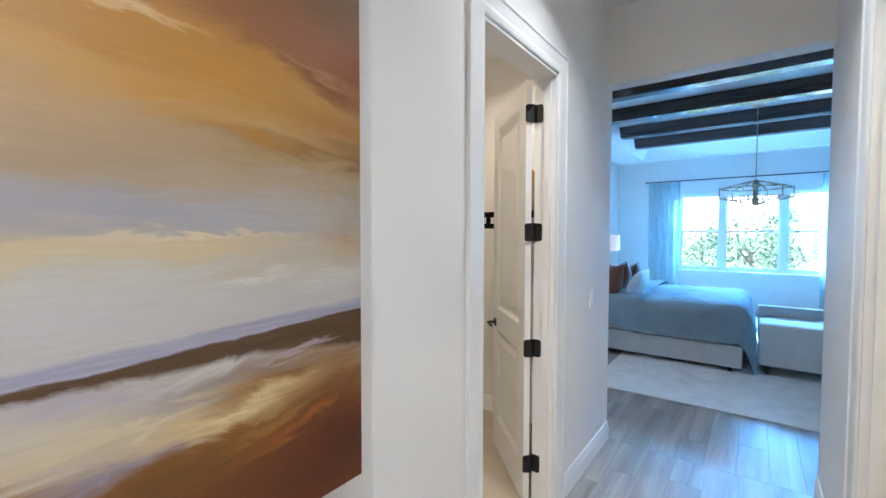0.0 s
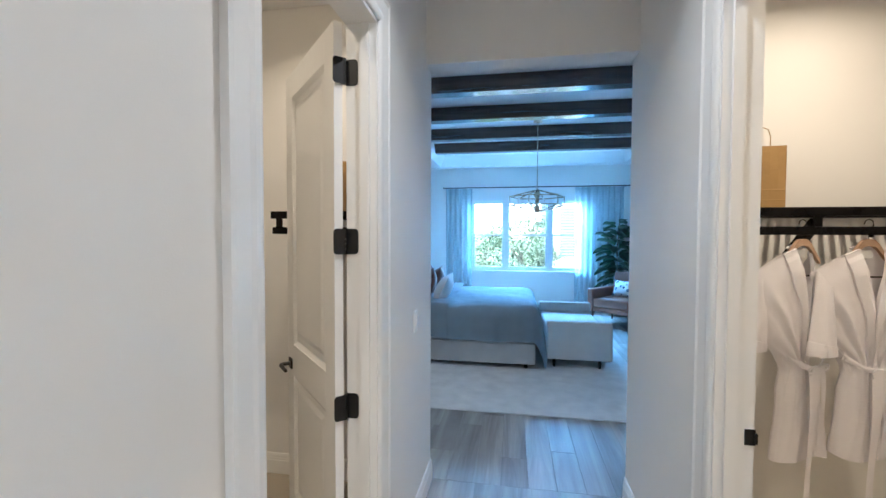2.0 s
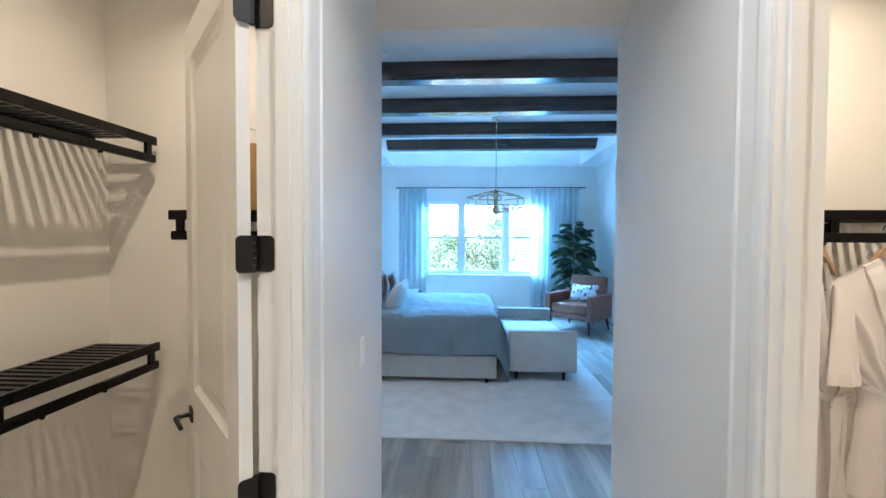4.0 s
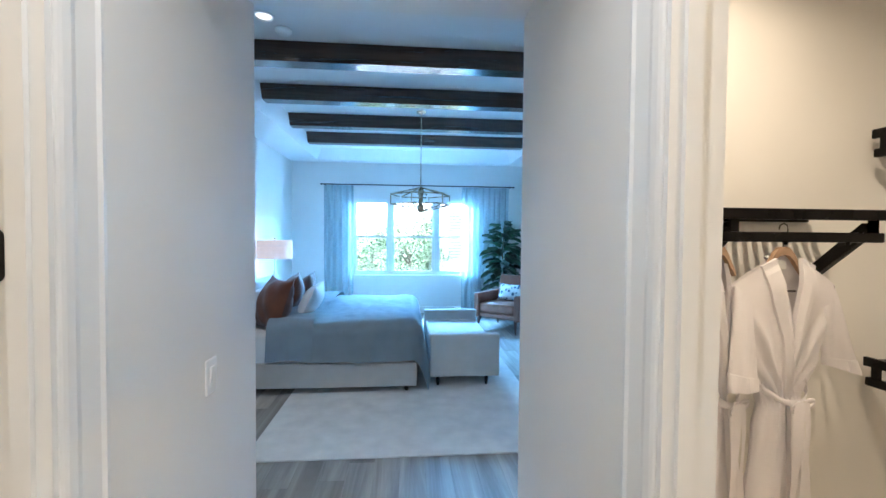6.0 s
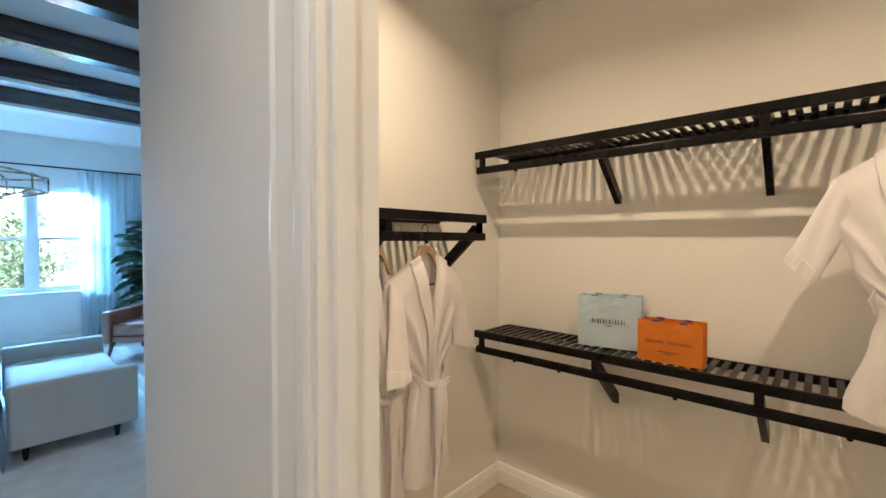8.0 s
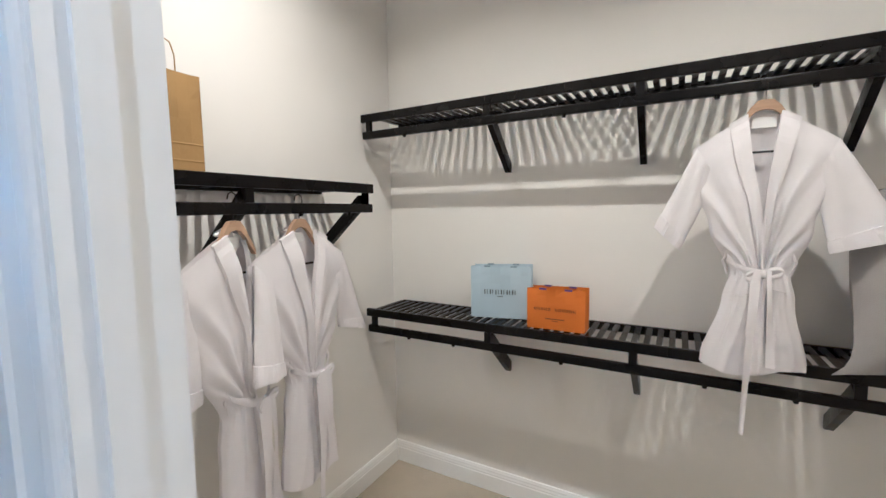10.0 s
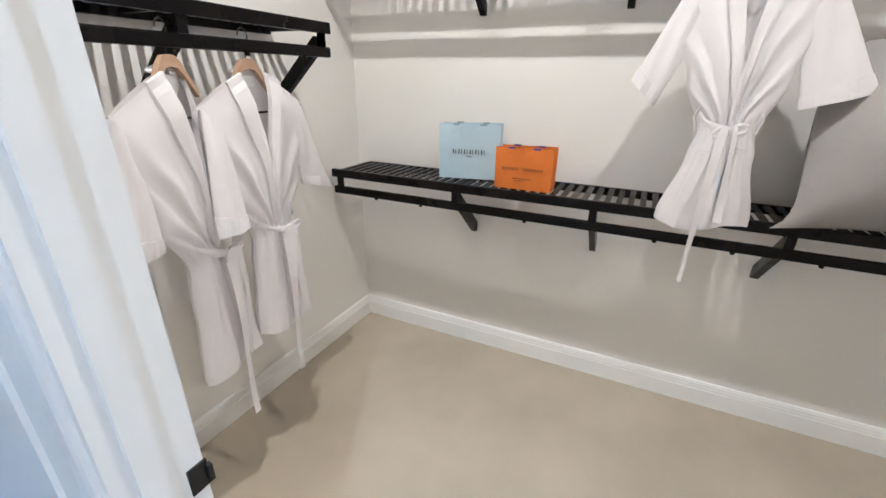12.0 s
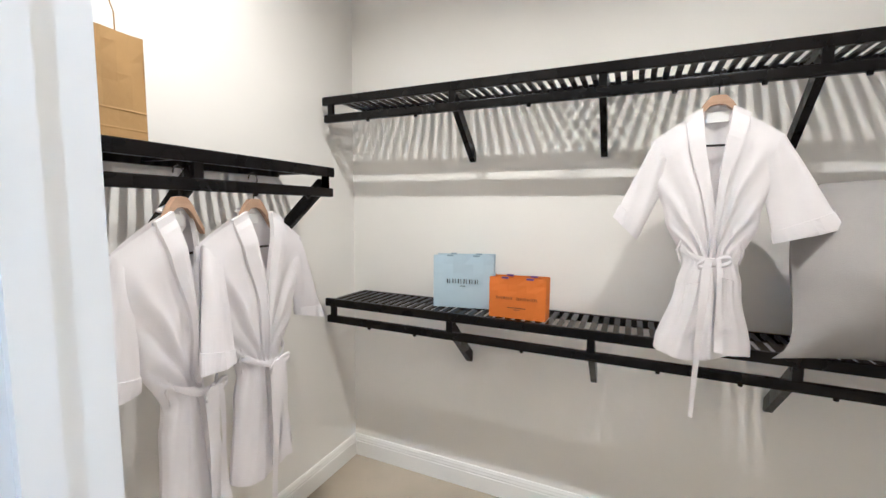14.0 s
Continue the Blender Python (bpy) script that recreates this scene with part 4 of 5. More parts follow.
    for sx in (-1, 1):
        bm = bmesh.new()
        tube(bm, [(sx * ww * 1.02, -0.02, -zw + 0.05), (sx * (ww * 1.02 + 0.014), -0.02, -zw + 0.005), (sx * ww * 1.02, -0.02, -zw - 0.04)], 0.004, 6)
        part("belt_loop", bm, ROBE, root)
        if pockets:
            bm = bmesh.new()

            def pocket(u, v, sx=sx):
                p = place(0.5 + 0.5 * sx * (0.20 + 0.50 * u), fw + 0.09 + 0.21 * v, -1)
                p.y -= 0.012 + 0.005 * math.sin(math.pi * u) * (1 - v)
                return p

            slab(bm, 12, 14, pocket, (0, 0.010, 0))
            patch = part("pocket", bm, ROBE, root)
            bm = bmesh.new()
            slab(bm, 12, 3, lambda u, v, pocket=pocket: pocket(u, 0.16 * v) + Vector((0, -0.003, 0)), (0, 0.003, 0))
            part("pocket_hem", bm, ROBE, patch)
    return root


for x, turn, seed, tuck, swing, length in ((1.275, 16, 21, 0.55, 0.0, 1.10), (1.545, 4, 22, 0.0, 0.08, 1.07)):
    hanger(pose(x, 2.790, 1.648, 0, 0, turn), 0.09)
    robe(pose(x, 2.790, 1.650, 0, 0, turn), 0.245, 0.125, 0.63, length, 0.094, 0.145, [(0.240, 0.590, 0.062, 0.10), (0.300, 0.560, 0.095, 0.55)], seed, False, "white waffle cotton robe tied at the waist on a wooden hanger", 0.60, tuck, swing)
hanger(pose(CX1 - 0.295, 1.29, 2.030, 0, 0, -90), 0.085)
robe(pose(CX1 - 0.300, 1.29, 2.030, 0, 0, -90), 0.205, 0.120, 0.62, 1.00, 0.088, 0.158, [(0.283, 0.537, 0.060, -0.45), (0.282, 0.548, 0.096, 0.02)], 23, True, "white waffle cotton robe with patch pockets on a wooden hanger")


# ---------------------------------------------------------------- bags and pillow in the closets
def paper_bag(m, w, d, h, mat, label, handles, marks=()):
    root = thing("paper_bag", m, label, "bag", "paper bags")
    tilt = 0.006
    for x0, x1, y0, y1 in ((-w / 2, w / 2, -d / 2, -d / 2 + 0.002), (-w / 2, w / 2, d / 2 - 0.002, d / 2)):
        bm = bmesh.new()
        out = -1 if y0 < 0 else 1
        # folded paper: height and how far the crease stands out
        rows = [(0, 0), (0.12, 0.0), (0.132, 0.002), (0.144, 0.0), (0.29, 0.0), (0.302, 0.0018), (0.314, 0.0), (0.55, 0.0), (0.66, 0.0006), (0.78, -0.0006), (0.9, 0.0), (1, 0)] if handles == "tall" else [(k / 6, 0) for k in range(7)]
        yy = 0.5 * (y0 + y1)
        g = [[bm.verts.new((x0 + (x1 - x0) * i / 6, yy + 0.004 * math.sin(i * 1.7 + 6 * v) * v + out * p * (0.7 + 0.3 * math.sin(i * 0.9 + 9 * v)), 0.001 + h * v + (tilt * (i / 6 - 0.5) if v == 1 else 0) + (0.012 * math.sin(i * 1.1) if v in (0.66, 0.78) else 0))) for i in range(7)] for v, p in rows]
        for j in range(len(rows) - 1):
            for i in range(6):
                bm.faces.new((g[j][i], g[j][i + 1], g[j + 1][i + 1], g[j + 1][i]))
        part("panel", bm, mat, root)
    for sx in (-1, 1):
        bm = bmesh.new()
        xs = sx * w / 2
        sheet(bm, 6, 8, lambda u, v: Vector((xs - sx * (0.035 * v * (1 - abs(2 * u - 1))), -d / 2 + d * u, 0.001 + h * v)))
        part("gusset", bm, mat, root)
    bm = bmesh.new()
    box(bm, -w / 2 + 0.001, w / 2 - 0.001, -d / 2 + 0.002, d / 2 - 0.002, 0.001, 0.003)
    part("base", bm, mat, root)
    for y in (-d / 2 + 0.004, d / 2 - 0.004):
        bm = bmesh.new()
        if handles == "tall":
            tube(bm, [(-w * 0.18, y, h - 0.04), (-w * 0.18, y, h + 0.05), (-w * 0.13, y, h + 0.085), (0, y, h + 0.095), (w * 0.13, y, h + 0.085), (w * 0.18, y, h + 0.05), (w * 0.18, y, h - 0.04)], 0.0020, 6)
            part("handle", bm, mat, root)
        else:
            bm.free()
            for sx in (-1, 1):
                bm = bmesh.new()
                box(bm, sx * w * 0.22 - 0.016, sx * w * 0.22 + 0.016, y - 0.003, y + 0.003, h - 0.004, h + 0.004)
                part("handle_end", bm, handles, root, "flat ribbon handle end")
    for x0, x1, z0, z1, ink in marks:
        bm = bmesh.new()
        box(bm, x0, x1, -d / 2 - 0.0055, -d / 2 - 0.0045, z0, z1)
        part("print", bm, ink, root)
    return root


blue_marks = [(-0.080 + 0.028 * k + q, -0.080 + 0.028 * k + q + w, 0.124, 0.146, INK) for k in range(6) for q, w in ((0.0, 0.005), (0.013, 0.003))] + [(-0.014, 0.014, 0.110, 0.113, INK)]
paper_bag(pose(2.412, 2.312, 1.066, 0, 0, -78), 0.30, 0.10, 0.262, BLUEBAG, "pale blue paper shopping bag on the slatted shelf", BLUERIB, blue_marks)
or_marks = [(-0.094 + 0.0158 * k + q, -0.094 + 0.0158 * k + q + 0.003, 0.088, 0.101, BROWNINK) for k in range(12) if k != 5 for q in (0.0, 0.007)] + [(-0.042, 0.042, 0.050, 0.054, BROWNINK), (-0.014, 0.014, 0.042, 0.045, BROWNINK)]
paper_bag(pose(2.318, 2.004, 1.066, 0, 0, -90), 0.258, 0.095, 0.185, ORANGE, "small orange paper shopping bag on the slatted shelf", PURPLE, or_marks)
paper_bag(pose(1.142, 2.95, 1.738, 0, 0, 4), 0.235, 0.11, 0.31, KRAFT, "brown kraft paper bag with twisted handles on the shelf", "tall")
paper_bag(pose(-1.20, 2.94, 1.735, 0, 0, -3), 0.25, 0.11, 0.31, KRAFT, "brown kraft paper bag with twisted handles on the shelf", "tall")


def cushion(m, w, h, t, mat, label, category="pillow", group="", seed=0, name="pillow", crease=0.6, slump=0.0):
    rng = random.Random(seed)
    ph = [rng.random() * 6.28 for _ in range(4)]
    root = thing(name, m, label, category, group)
    for s in (-1, 1):
        bm = bmesh.new()

        def skin(u, v, s=s):
            x, z = 2 * u - 1, 2 * v - 1
            hollow = 0.10 * (1 - slump)
            edge = 1 - hollow * (1 - x * x) * abs(z) ** 2, 1 - hollow * (1 - z * z) * abs(x) ** 2
            p = (max(0.0, (1 - abs(x) ** 2.0)) * max(0.0, (1 - abs(z) ** 2.0))) ** 0.62
            wr = 0.012 * crease * math.sin(9 * x + 5 * z + ph[0]) * p + 0.010 * crease * math.sin(13 * z * x + ph[1]) * p + 0.010 * crease * abs(x * z) * p ** 0.3 * (0.5 - abs(math.sin(11 * math.atan2(1.02 - abs(z), 1.02 - abs(x)) + ph[2])))
            ear = 1 + 0.07 * crease * abs(x * z) ** 4
            wide = 1 + slump * (0.12 * max(0.0, -z) ** 14 * abs(x) ** 3 - 0.26 * max(0.0, z) ** 2.5)
            tall = 1 - slump * 0.12 * max(0.0, z) * abs(x) ** 3
            belly = 1 + slump * (0.45 * max(0.0, -z) * (1 - z * z) + 0.10 * math.sin(5 * x + 2 * z) * p)
            return Vector((x * w / 2 * edge[1] * ear * wide, s * (t / 2 * p * belly + wr), h / 2 + z * h / 2 * edge[0] * ear * tall))

        sheet(bm, 26, 26, skin)
        part("cover", bm, mat, root, smooth=True)
    return root


cushion(pose(CX1 - 0.25, 0.66, 1.074, -14, 0, -80), 0.72, 0.62, 0.46, GREYLINEN, "large grey linen pillow leaning on the closet wall", seed=4, crease=1.0, slump=1.0)

# ---------------------------------------------------------------- hall things
pic = thing("canvas_painting", pose(HL, 0, 0), "large abstract landscape canvas in ochre, cream and rust", "painting")
bm = bmesh.new()
box(bm, 0.002, 0.036, -0.62, 0.69, 0.91, 2.48, bevel=0.003)
part("canvas", bm, PAINT, pic)

sw = thing("light_switch", pose(HL, 2.765, 1.13), "white rocker light switch on the hall wall", "switch")
bm = bmesh.new()
box(bm, 0.0, 0.008, -0.038, 0.038, -0.060, 0.060, bevel=0.003)
part("plate", bm, PLASTIC, sw)
bm = bmesh.new()
prism(bm, [(0.008, -0.034), (0.008, 0.034), (0.017, 0.034), (0.0095, -0.034)], -0.017, 0.017, Matrix(((0, 1, 0, 0), (1, 0, 0, 0), (0, 0, 1, 0), (0, 0, 0, 1))))
part("rocker", bm, PLASTIC, sw)

# two-panel door, opened well past square into the closet
dw, dh, dt = 0.742, 2.405, 0.035
door = thing("closet_door", pose(-0.728, 2.104, 0.012, 0, 0, 180 - 46.5) @ pose(0, 0.037, 0), "white two-panel closet door standing open", "door")
bm = bmesh.new()
holes = [(0.115, dw - 0.115, 0.23, 0.86), (0.115, dw - 0.115, 1.02, dh - 0.125)]
box(bm, 0, 0.115, -dt, 0, 0, dh, bevel=0.0015)
box(bm, dw - 0.115, dw, -dt, 0, 0, dh, bevel=0.0015)
for z0, z1 in ((0, 0.23), (0.86, 1.02), (dh - 0.125, dh)):
    box(bm, 0.115, dw - 0.115, -dt + 0.0002, -0.0002, z0, z1)
part("frame", bm, TRIM, door)
for x0, x1, z0, z1 in holes:
    bm = bmesh.new()
    for y0, yd in ((-dt + 0.010, -1), (-0.010, 1)):
        rings = []
        for inset, dy in ((0, 0.009), (0.012, 0.004), (0.024, -0.002), (0.05, -0.002), (0.075, 0.004)):
            rings.append([bm.verts.new((x, y0 + yd * dy, z)) for x, z in ((x0 + inset, z0 + inset), (x1 - inset, z0 + inset), (x1 - inset, z1 - inset), (x0 + inset, z1 - inset))])
        for a, b in zip(rings, rings[1:]):
            for k in range(4):
                bm.faces.new((a[k], a[(k + 1) % 4], b[(k + 1) % 4], b[k]))
        bm.faces.new(rings[-1])
    part("panel", bm, TRIM, door)
for face, s in ((0.0, 1), (-dt, -1)):
    bm = bmesh.new()
    box(bm, dw - 0.092, dw - 0.038, min(face, face + s * 0.008), max(face, face + s * 0.008), 0.885, 0.939, bevel=0.002)
    tube(bm, [(dw - 0.065, face, 0.912), (dw - 0.065, face + s * 0.050, 0.912), (dw - 0.078, face + s * 0.056, 0.912), (dw - 0.175, face + s * 0.054, 0.908)], [0.010, 0.009, 0.010, 0.008], 10)
    part("lever_handle", bm, BLACK, door, "black lever handle")


def leaf_plate(bm, x0, x1, m):
    """Hinge leaf in the x-z plane, rounded at the corners away from the pin."""
    c, h = 0.014 * (1 if x1 > x0 else -1), 0.05
    rim = [(x0, -h)] + [(x1 - c + c * math.sin(a), -h + 0.014 - 0.014 * math.cos(a)) for a in [math.pi * k / 10 for k in range(6)]]
    rim += [(x, -z) for x, z in reversed(rim)]
    rows = [[bm.verts.new(m @ Vector((x, y, z))) for x, z in rim] for y in (-0.0015, 0.0015)]
    bm.faces.new(rows[0])
    bm.faces.new(rows[1][::-1])
    for k in range(len(rim)):
        bm.faces.new((rows[0][k], rows[1][k], rows[1][(k + 1) % len(rim)], rows[0][(k + 1) % len(rim)]))


for z in (0.249, 0.916, 1.573, 2.231):
    hg = thing("door_hinge", pose(-0.724, 2.092, z), "black steel butt hinge on the door jamb", "hinge", "door hinges")
    bm = bmesh.new()
    leaf_plate(bm, 0.002, 0.050, Matrix.Translation((0, 0.028, 0)))
    part("jamb_leaf", bm, BLACK, hg)
    bm = bmesh.new()
    leaf_plate(bm, -0.001, -0.046, Matrix.Translation((0.004, 0.008, 0)) @ pose(0, 0, 0, 0, 0, 43.5))
    part("door_leaf", bm, BLACK, hg)
    for k in range(5):
        bm = bmesh.new()
        rod(bm, (0.002, 0.012, -0.05 + 0.0202 * k), (0.002, 0.012, -0.05 + 0.0202 * k + 0.019), 0.0075, None, 12)
        part("knuckle", bm, BLACK, hg)

# fixtures at every can, also at the added, unseen ones in the hall
for x, y, z, power in CANS:
    c = thing("recessed_light", pose(x, y, z), "white recessed ceiling downlight", "ceiling light", "recessed lights")
    bm = bmesh.new()
    lathe(bm, [(0.085, 0.0), (0.085, -0.006), (0.070, -0.009), (0.062, -0.004), (0.062, 0.0)], 28)
    part("trim_ring", bm, TRIM, c)
    bm = bmesh.new()
    lathe(bm, [(0.060, -0.001), (0.030, -0.002), (0.0005, -0.002)], 28)
    # the bedroom lens gets this glow too, although that fixture is off
    part("lens", bm, LENS, c, "glowing frosted lens")

# ---------------------------------------------------------------- bedroom
rug = thing("rug", pose(0, 0, 0), "large cream low-pile area rug", "rug")
bm = bmesh.new()
box(bm, -1.085, 1.335, 4.29, 8.35, 0.0, 0.012, bevel=0.004)
part("rug_body", bm, RUGM, rug)


def tapered_leg(bm, x, y, z0, z1, r0, r1, lean=(0, 0)):
    rod(bm, (x, y, z1), (x + lean[0], y + lean[1], z0), r1, r0, 12)


bed = thing("bed", pose(0, 0, 0.012), "upholstered ivory king bed made with a grey-blue duvet", "bed")
for name, d in (("side_rail", (-2.20, 0.19, 5.57, 5.63, 0.050, 0.305)), ("side_rail", (-2.20, 0.19, 7.58, 7.64, 0.050, 0.305)), ("foot_rail", (0.13, 0.19, 5.631, 7.579, 0.050, 0.305)), ("headboard", (-2.27, -2.19, 5.52, 7.69, 0.02, 1.30))):
    bm = bmesh.new()
    box(bm, *d, bevel=0.014)
    part(name, bm, LINEN, bed, "ivory linen upholstery")
for x, y in ((0.08, 5.61), (0.08, 7.60), (-2.05, 5.61), (-2.05, 7.60)):
    bm = bmesh.new()
    tapered_leg(bm, x, y, 0.0, 0.052, 0.020, 0.026)
    part("leg", bm, BLACK, bed, "black round leg")
bm = bmesh.new()
box(bm, -2.185, 0.125, 5.635, 7.575, 0.16, 0.60, bevel=0.05)
part("mattress", bm, SHEET, bed, "white fitted sheet", smooth=True)


def drape(x0, xr, y0, y1, ztop, side_drop, foot_drop, puff, seed):
    """Bed cover lying on a rounded slab: it rolls over both long sides and, if it has a foot drop, over the foot."""
    half, r = (y1 - y0) / 2 - 0.12, 0.13

    def roll(d):
        if d < r * 1.57:
            return r * math.sin(d / r), r * (1 - math.cos(d / r))
        return r + 0.13 * (d - r * 1.57), r + 0.985 * (d - r * 1.57)

    def f(u, v):
        along = (xr - x0 + foot_drop) * u
        across = (half + side_drop) * (2 * v - 1)
        a, b = max(0.0, along - (xr - x0)), max(0.0, abs(across) - half)
        d = math.hypot(a, b)
        out, down = roll(d)
        x, y = x0 + along - a, math.copysign(min(abs(across), half), across)
        if d > 0:
            x += out * a / d
            y += math.copysign(out * b / d, across)
        w = max(0.0, 1 - down / 0.25)
        z = ztop - down + puff * w * (0.55 + 0.45 * math.sin(3.7 * x + seed) * math.cos(2.9 * y + seed)) + 0.022 * noise.noise((x * 2.6, y * 2.2, seed)) + 0.008 * noise.noise((x * 9, y * 7, seed))
        wave = min(1.0, d * 2.5)
        if b > 0:
            y += math.copysign(wave * (0.016 * math.sin(8 * x + seed) + 0.008 * math.sin(19 * x)), across)
        if a > 0:
            x += wave * (0.018 * math.sin(7 * y + seed) + 0.008 * math.sin(17 * y))
        return Vector((x, (y0 + y1) / 2 + y, max(z, 0.03)))
    return f


bm = bmesh.new()
sheet(bm, 72, 84, drape(-0.92, 0.12, 5.545, 7.665, 0.70, 0.44, 0.64, 0.05, 2.0))
duvet = thing("duvet", pose(0, 0, 0.012), "grey-blue cotton duvet spread over the bed, end folded back", "duvet")
part("cover", bm, DUVET, duvet, smooth=True)
bm = bmesh.new()
sheet(bm, 24, 84, drape(-1.31, -0.86, 5.525, 7.685, 0.738, 0.46, 0.0, 0.065, 5.0))
part("turned_back_end", bm, DUVET, duvet, smooth=True)
pillows = [(-1.42, 5.86, 0.66, 0.60, 0.58, 0.32, RUST, "rust velvet throw pillow standing on the bed", -52, -18), (-1.44, 6.50, 0.66, 0.58, 0.58, 0.28, RUST, "rust velvet throw pillow standing on the bed", -76, -20),
           (-1.40, 7.12, 0.66, 0.56, 0.54, 0.22, RUST, "rust velvet throw pillow standing on the bed", -84, -20), (-1.14, 6.28, 0.70, 0.78, 0.46, 0.22, SHEET, "white cotton lumbar pillow on the bed", -86, -26),
           (-1.74, 6.12, 0.60, 0.82, 0.52, 0.22, SHEET, "white cotton bed pillow against the headboard", -90, -20), (-1.74, 7.05, 0.60, 0.82, 0.52, 0.22, SHEET, "white cotton bed pillow against the headboard", -90, -20),
           (-1.98, 6.12, 0.60, 0.82, 0.54, 0.22, SHEET, "white cotton bed pillow against the headboard", -90, -14), (-1.98, 7.05, 0.60, 0.82, 0.54, 0.22, SHEET, "white cotton bed pillow against the headboard", -90, -14)]
for k, (x, y, z, w, h, t, mat, lab, rz, rx) in enumerate(pillows):
    cushion(pose(x, y, z - 0.06, 0, 0, rz) @ pose(0, 0, 0, rx), w, h, t, mat, lab, group="bed pillows", seed=30 + k)

bench = thing("bench", pose(0, 0, 0.012), "ivory upholstered end-of-bed bench with two arms", "bench")
bm = bmesh.new()
box(bm, 0.34, 1.075, 5.781, 7.199, 0.10, 0.30, bevel=0.012)
part("base", bm, LINEN, bench)
bm = bmesh.new()
box(bm, 0.345, 1.07, 5.785, 7.195, 0.302, 0.425, bevel=0.03)
part("seat_cushion", bm, LINEN, bench, smooth=True)
for y in (5.68, 7.20):
    bm = bmesh.new()
    box(bm, 0.33, 1.085, y, y + 0.10, 0.10, 0.56, bevel=0.018)
    part("arm", bm, LINEN, bench)
for x in (0.42, 0.95):
    for y in (5.74, 7.24):
        bm = bmesh.new()
        tapered_leg(bm, x, y, 0.0, 0.105, 0.014, 0.024)
        part("leg", bm, BLACK, bench, "black tapered leg")

chair = thing("armchair", pose(1.84, 8.50, 0, 0, 0, -44) @ Matrix.Scale(1.14, 4), "tan leather armchair with walnut legs", "armchair")
bm = bmesh.new()
box(bm, -0.30, 0.30, -0.31, 0.22, 0.27, 0.42, bevel=0.035)
part("seat", bm, LEATHER, chair, smooth=True)
bm = bmesh.new()
box(bm, -0.30, 0.30, -0.05, 0.06, 0.0, 0.44, pose(0, 0.25, 0.38, -12), 0.035)
part("backrest", bm, LEATHER, chair, smooth=True)
bm = bmesh.new()
box(bm, -0.30, 0.30, -0.30, 0.30, 0.20, 0.268, bevel=0.012)
part("seat_frame", bm, LEATHER, chair)
for s in (-1, 1):
    bm = bmesh.new()
    box(bm, min(s * 0.305, s * 0.39), max(s * 0.305, s * 0.39), -0.33, 0.32, 0.19, 0.56, bevel=0.02)
    part("arm", bm, LEATHER, chair)
    for y in (-0.27, 0.27):
        bm = bmesh.new()
        tapered_leg(bm, s * 0.31, y, 0.0, 0.20, 0.013, 0.026, (s * 0.03, 0.04 if y > 0 else -0.04))
        part("leg", bm, WALNUT, chair, "walnut tapered leg")
pm = material("dotted_cotton", (0.70, 0.72, 0.74, 1), 0.9, vary=0.02, grain=0.4, grain_scale=300)
pt = pm.node_tree
vor = node(pt, "ShaderNodeTexVoronoi", Scale=17.0)
tc = pt.nodes.new("ShaderNodeTexCoord")
pt.links.new(tc.outputs["Object"], vor.inputs["Vector"])
vr = pt.nodes.new("ShaderNodeValToRGB")
vr.color_ramp.interpolation = "CONSTANT"
vr.color_ramp.elements[0].color, vr.color_ramp.elements[1].color = (0.10, 0.16, 0.24, 1), (0.72, 0.74, 0.75, 1)
vr.color_ramp.elements[1].position = 0.40
pt.links.new(vor.outputs["Distance"], vr.inputs[0])
pt.links.new(vr.outputs[0], pt.nodes["Principled BSDF"].inputs["Base Color"])
cushion(pose(1.84, 8.50, 0, 0, 0, -44) @ pose(0.02, 0.09, 0.484, -24, 0, 4), 0.52, 0.32, 0.15, pm, "white lumbar pillow with blue dots on the armchair", seed=9)

# fiddle-leaf fig behind the armchair
fig = thing("fig_tree", pose(1.98, 9.42, 0), "potted fiddle-leaf fig with large dark green leaves", "plant")
bm = bmesh.new()
lathe(bm, [(0.15, 0.0), (0.19, 0.12), (0.20, 0.30), (0.185, 0.36), (0.17, 0.36), (0.165, 0.31)], 24)
part("pot", bm, POT, fig)
bm = bmesh.new()
tube(bm, [(0, 0, 0.30), (0.02, 0.01, 0.8), (-0.01, 0.02, 1.3), (0.03, 0.0, 1.86)], [0.022, 0.018, 0.014, 0.006])
part("stem", bm, BARK, fig)
rng = random.Random(12)
bm = bmesh.new()
nu, nv = 4, 8


def leaf_shape(u, v):
    w = 0.52 * (math.sin(math.pi * min(1, v * 0.98 + 0.02)) ** 0.7) * (0.62 + 0.55 * v) * (1 - 0.18 * math.sin(2 * math.pi * v))
    x = (u - 0.5) * w
    return Vector((x, v, 0.16 * abs(u - 0.5) * 2 - 0.38 * v * v + 0.02 * math.sin(12 * v + 4 * u)))


sheet(bm, nu, nv, leaf_shape)
leafmesh = mesh_of("leaf", bm, LEAF, True)
for k in range(72):
    z = 0.60 + 1.24 * (k / 71) ** 0.95
    a = k * 2.4 + rng.uniform(-0.4, 0.4)
    size = rng.uniform(0.30, 0.42) * (1.0 if z < 1.55 else 0.80)
    ob = new("leaf", leafmesh)
    ob.parent = fig
    ob.matrix_local = pose(0.015 * math.cos(a), 0.015 * math.sin(a), z) @ pose(0, 0, 0, 0, 0, math.degrees(a) - 90) @ pose(0, 0, 0, rng.uniform(-12, 48), rng.uniform(-22, 22), 0) @ Matrix.Translation((0, 0.06, 0)) @ Matrix.Diagonal((size, size, size, 1))

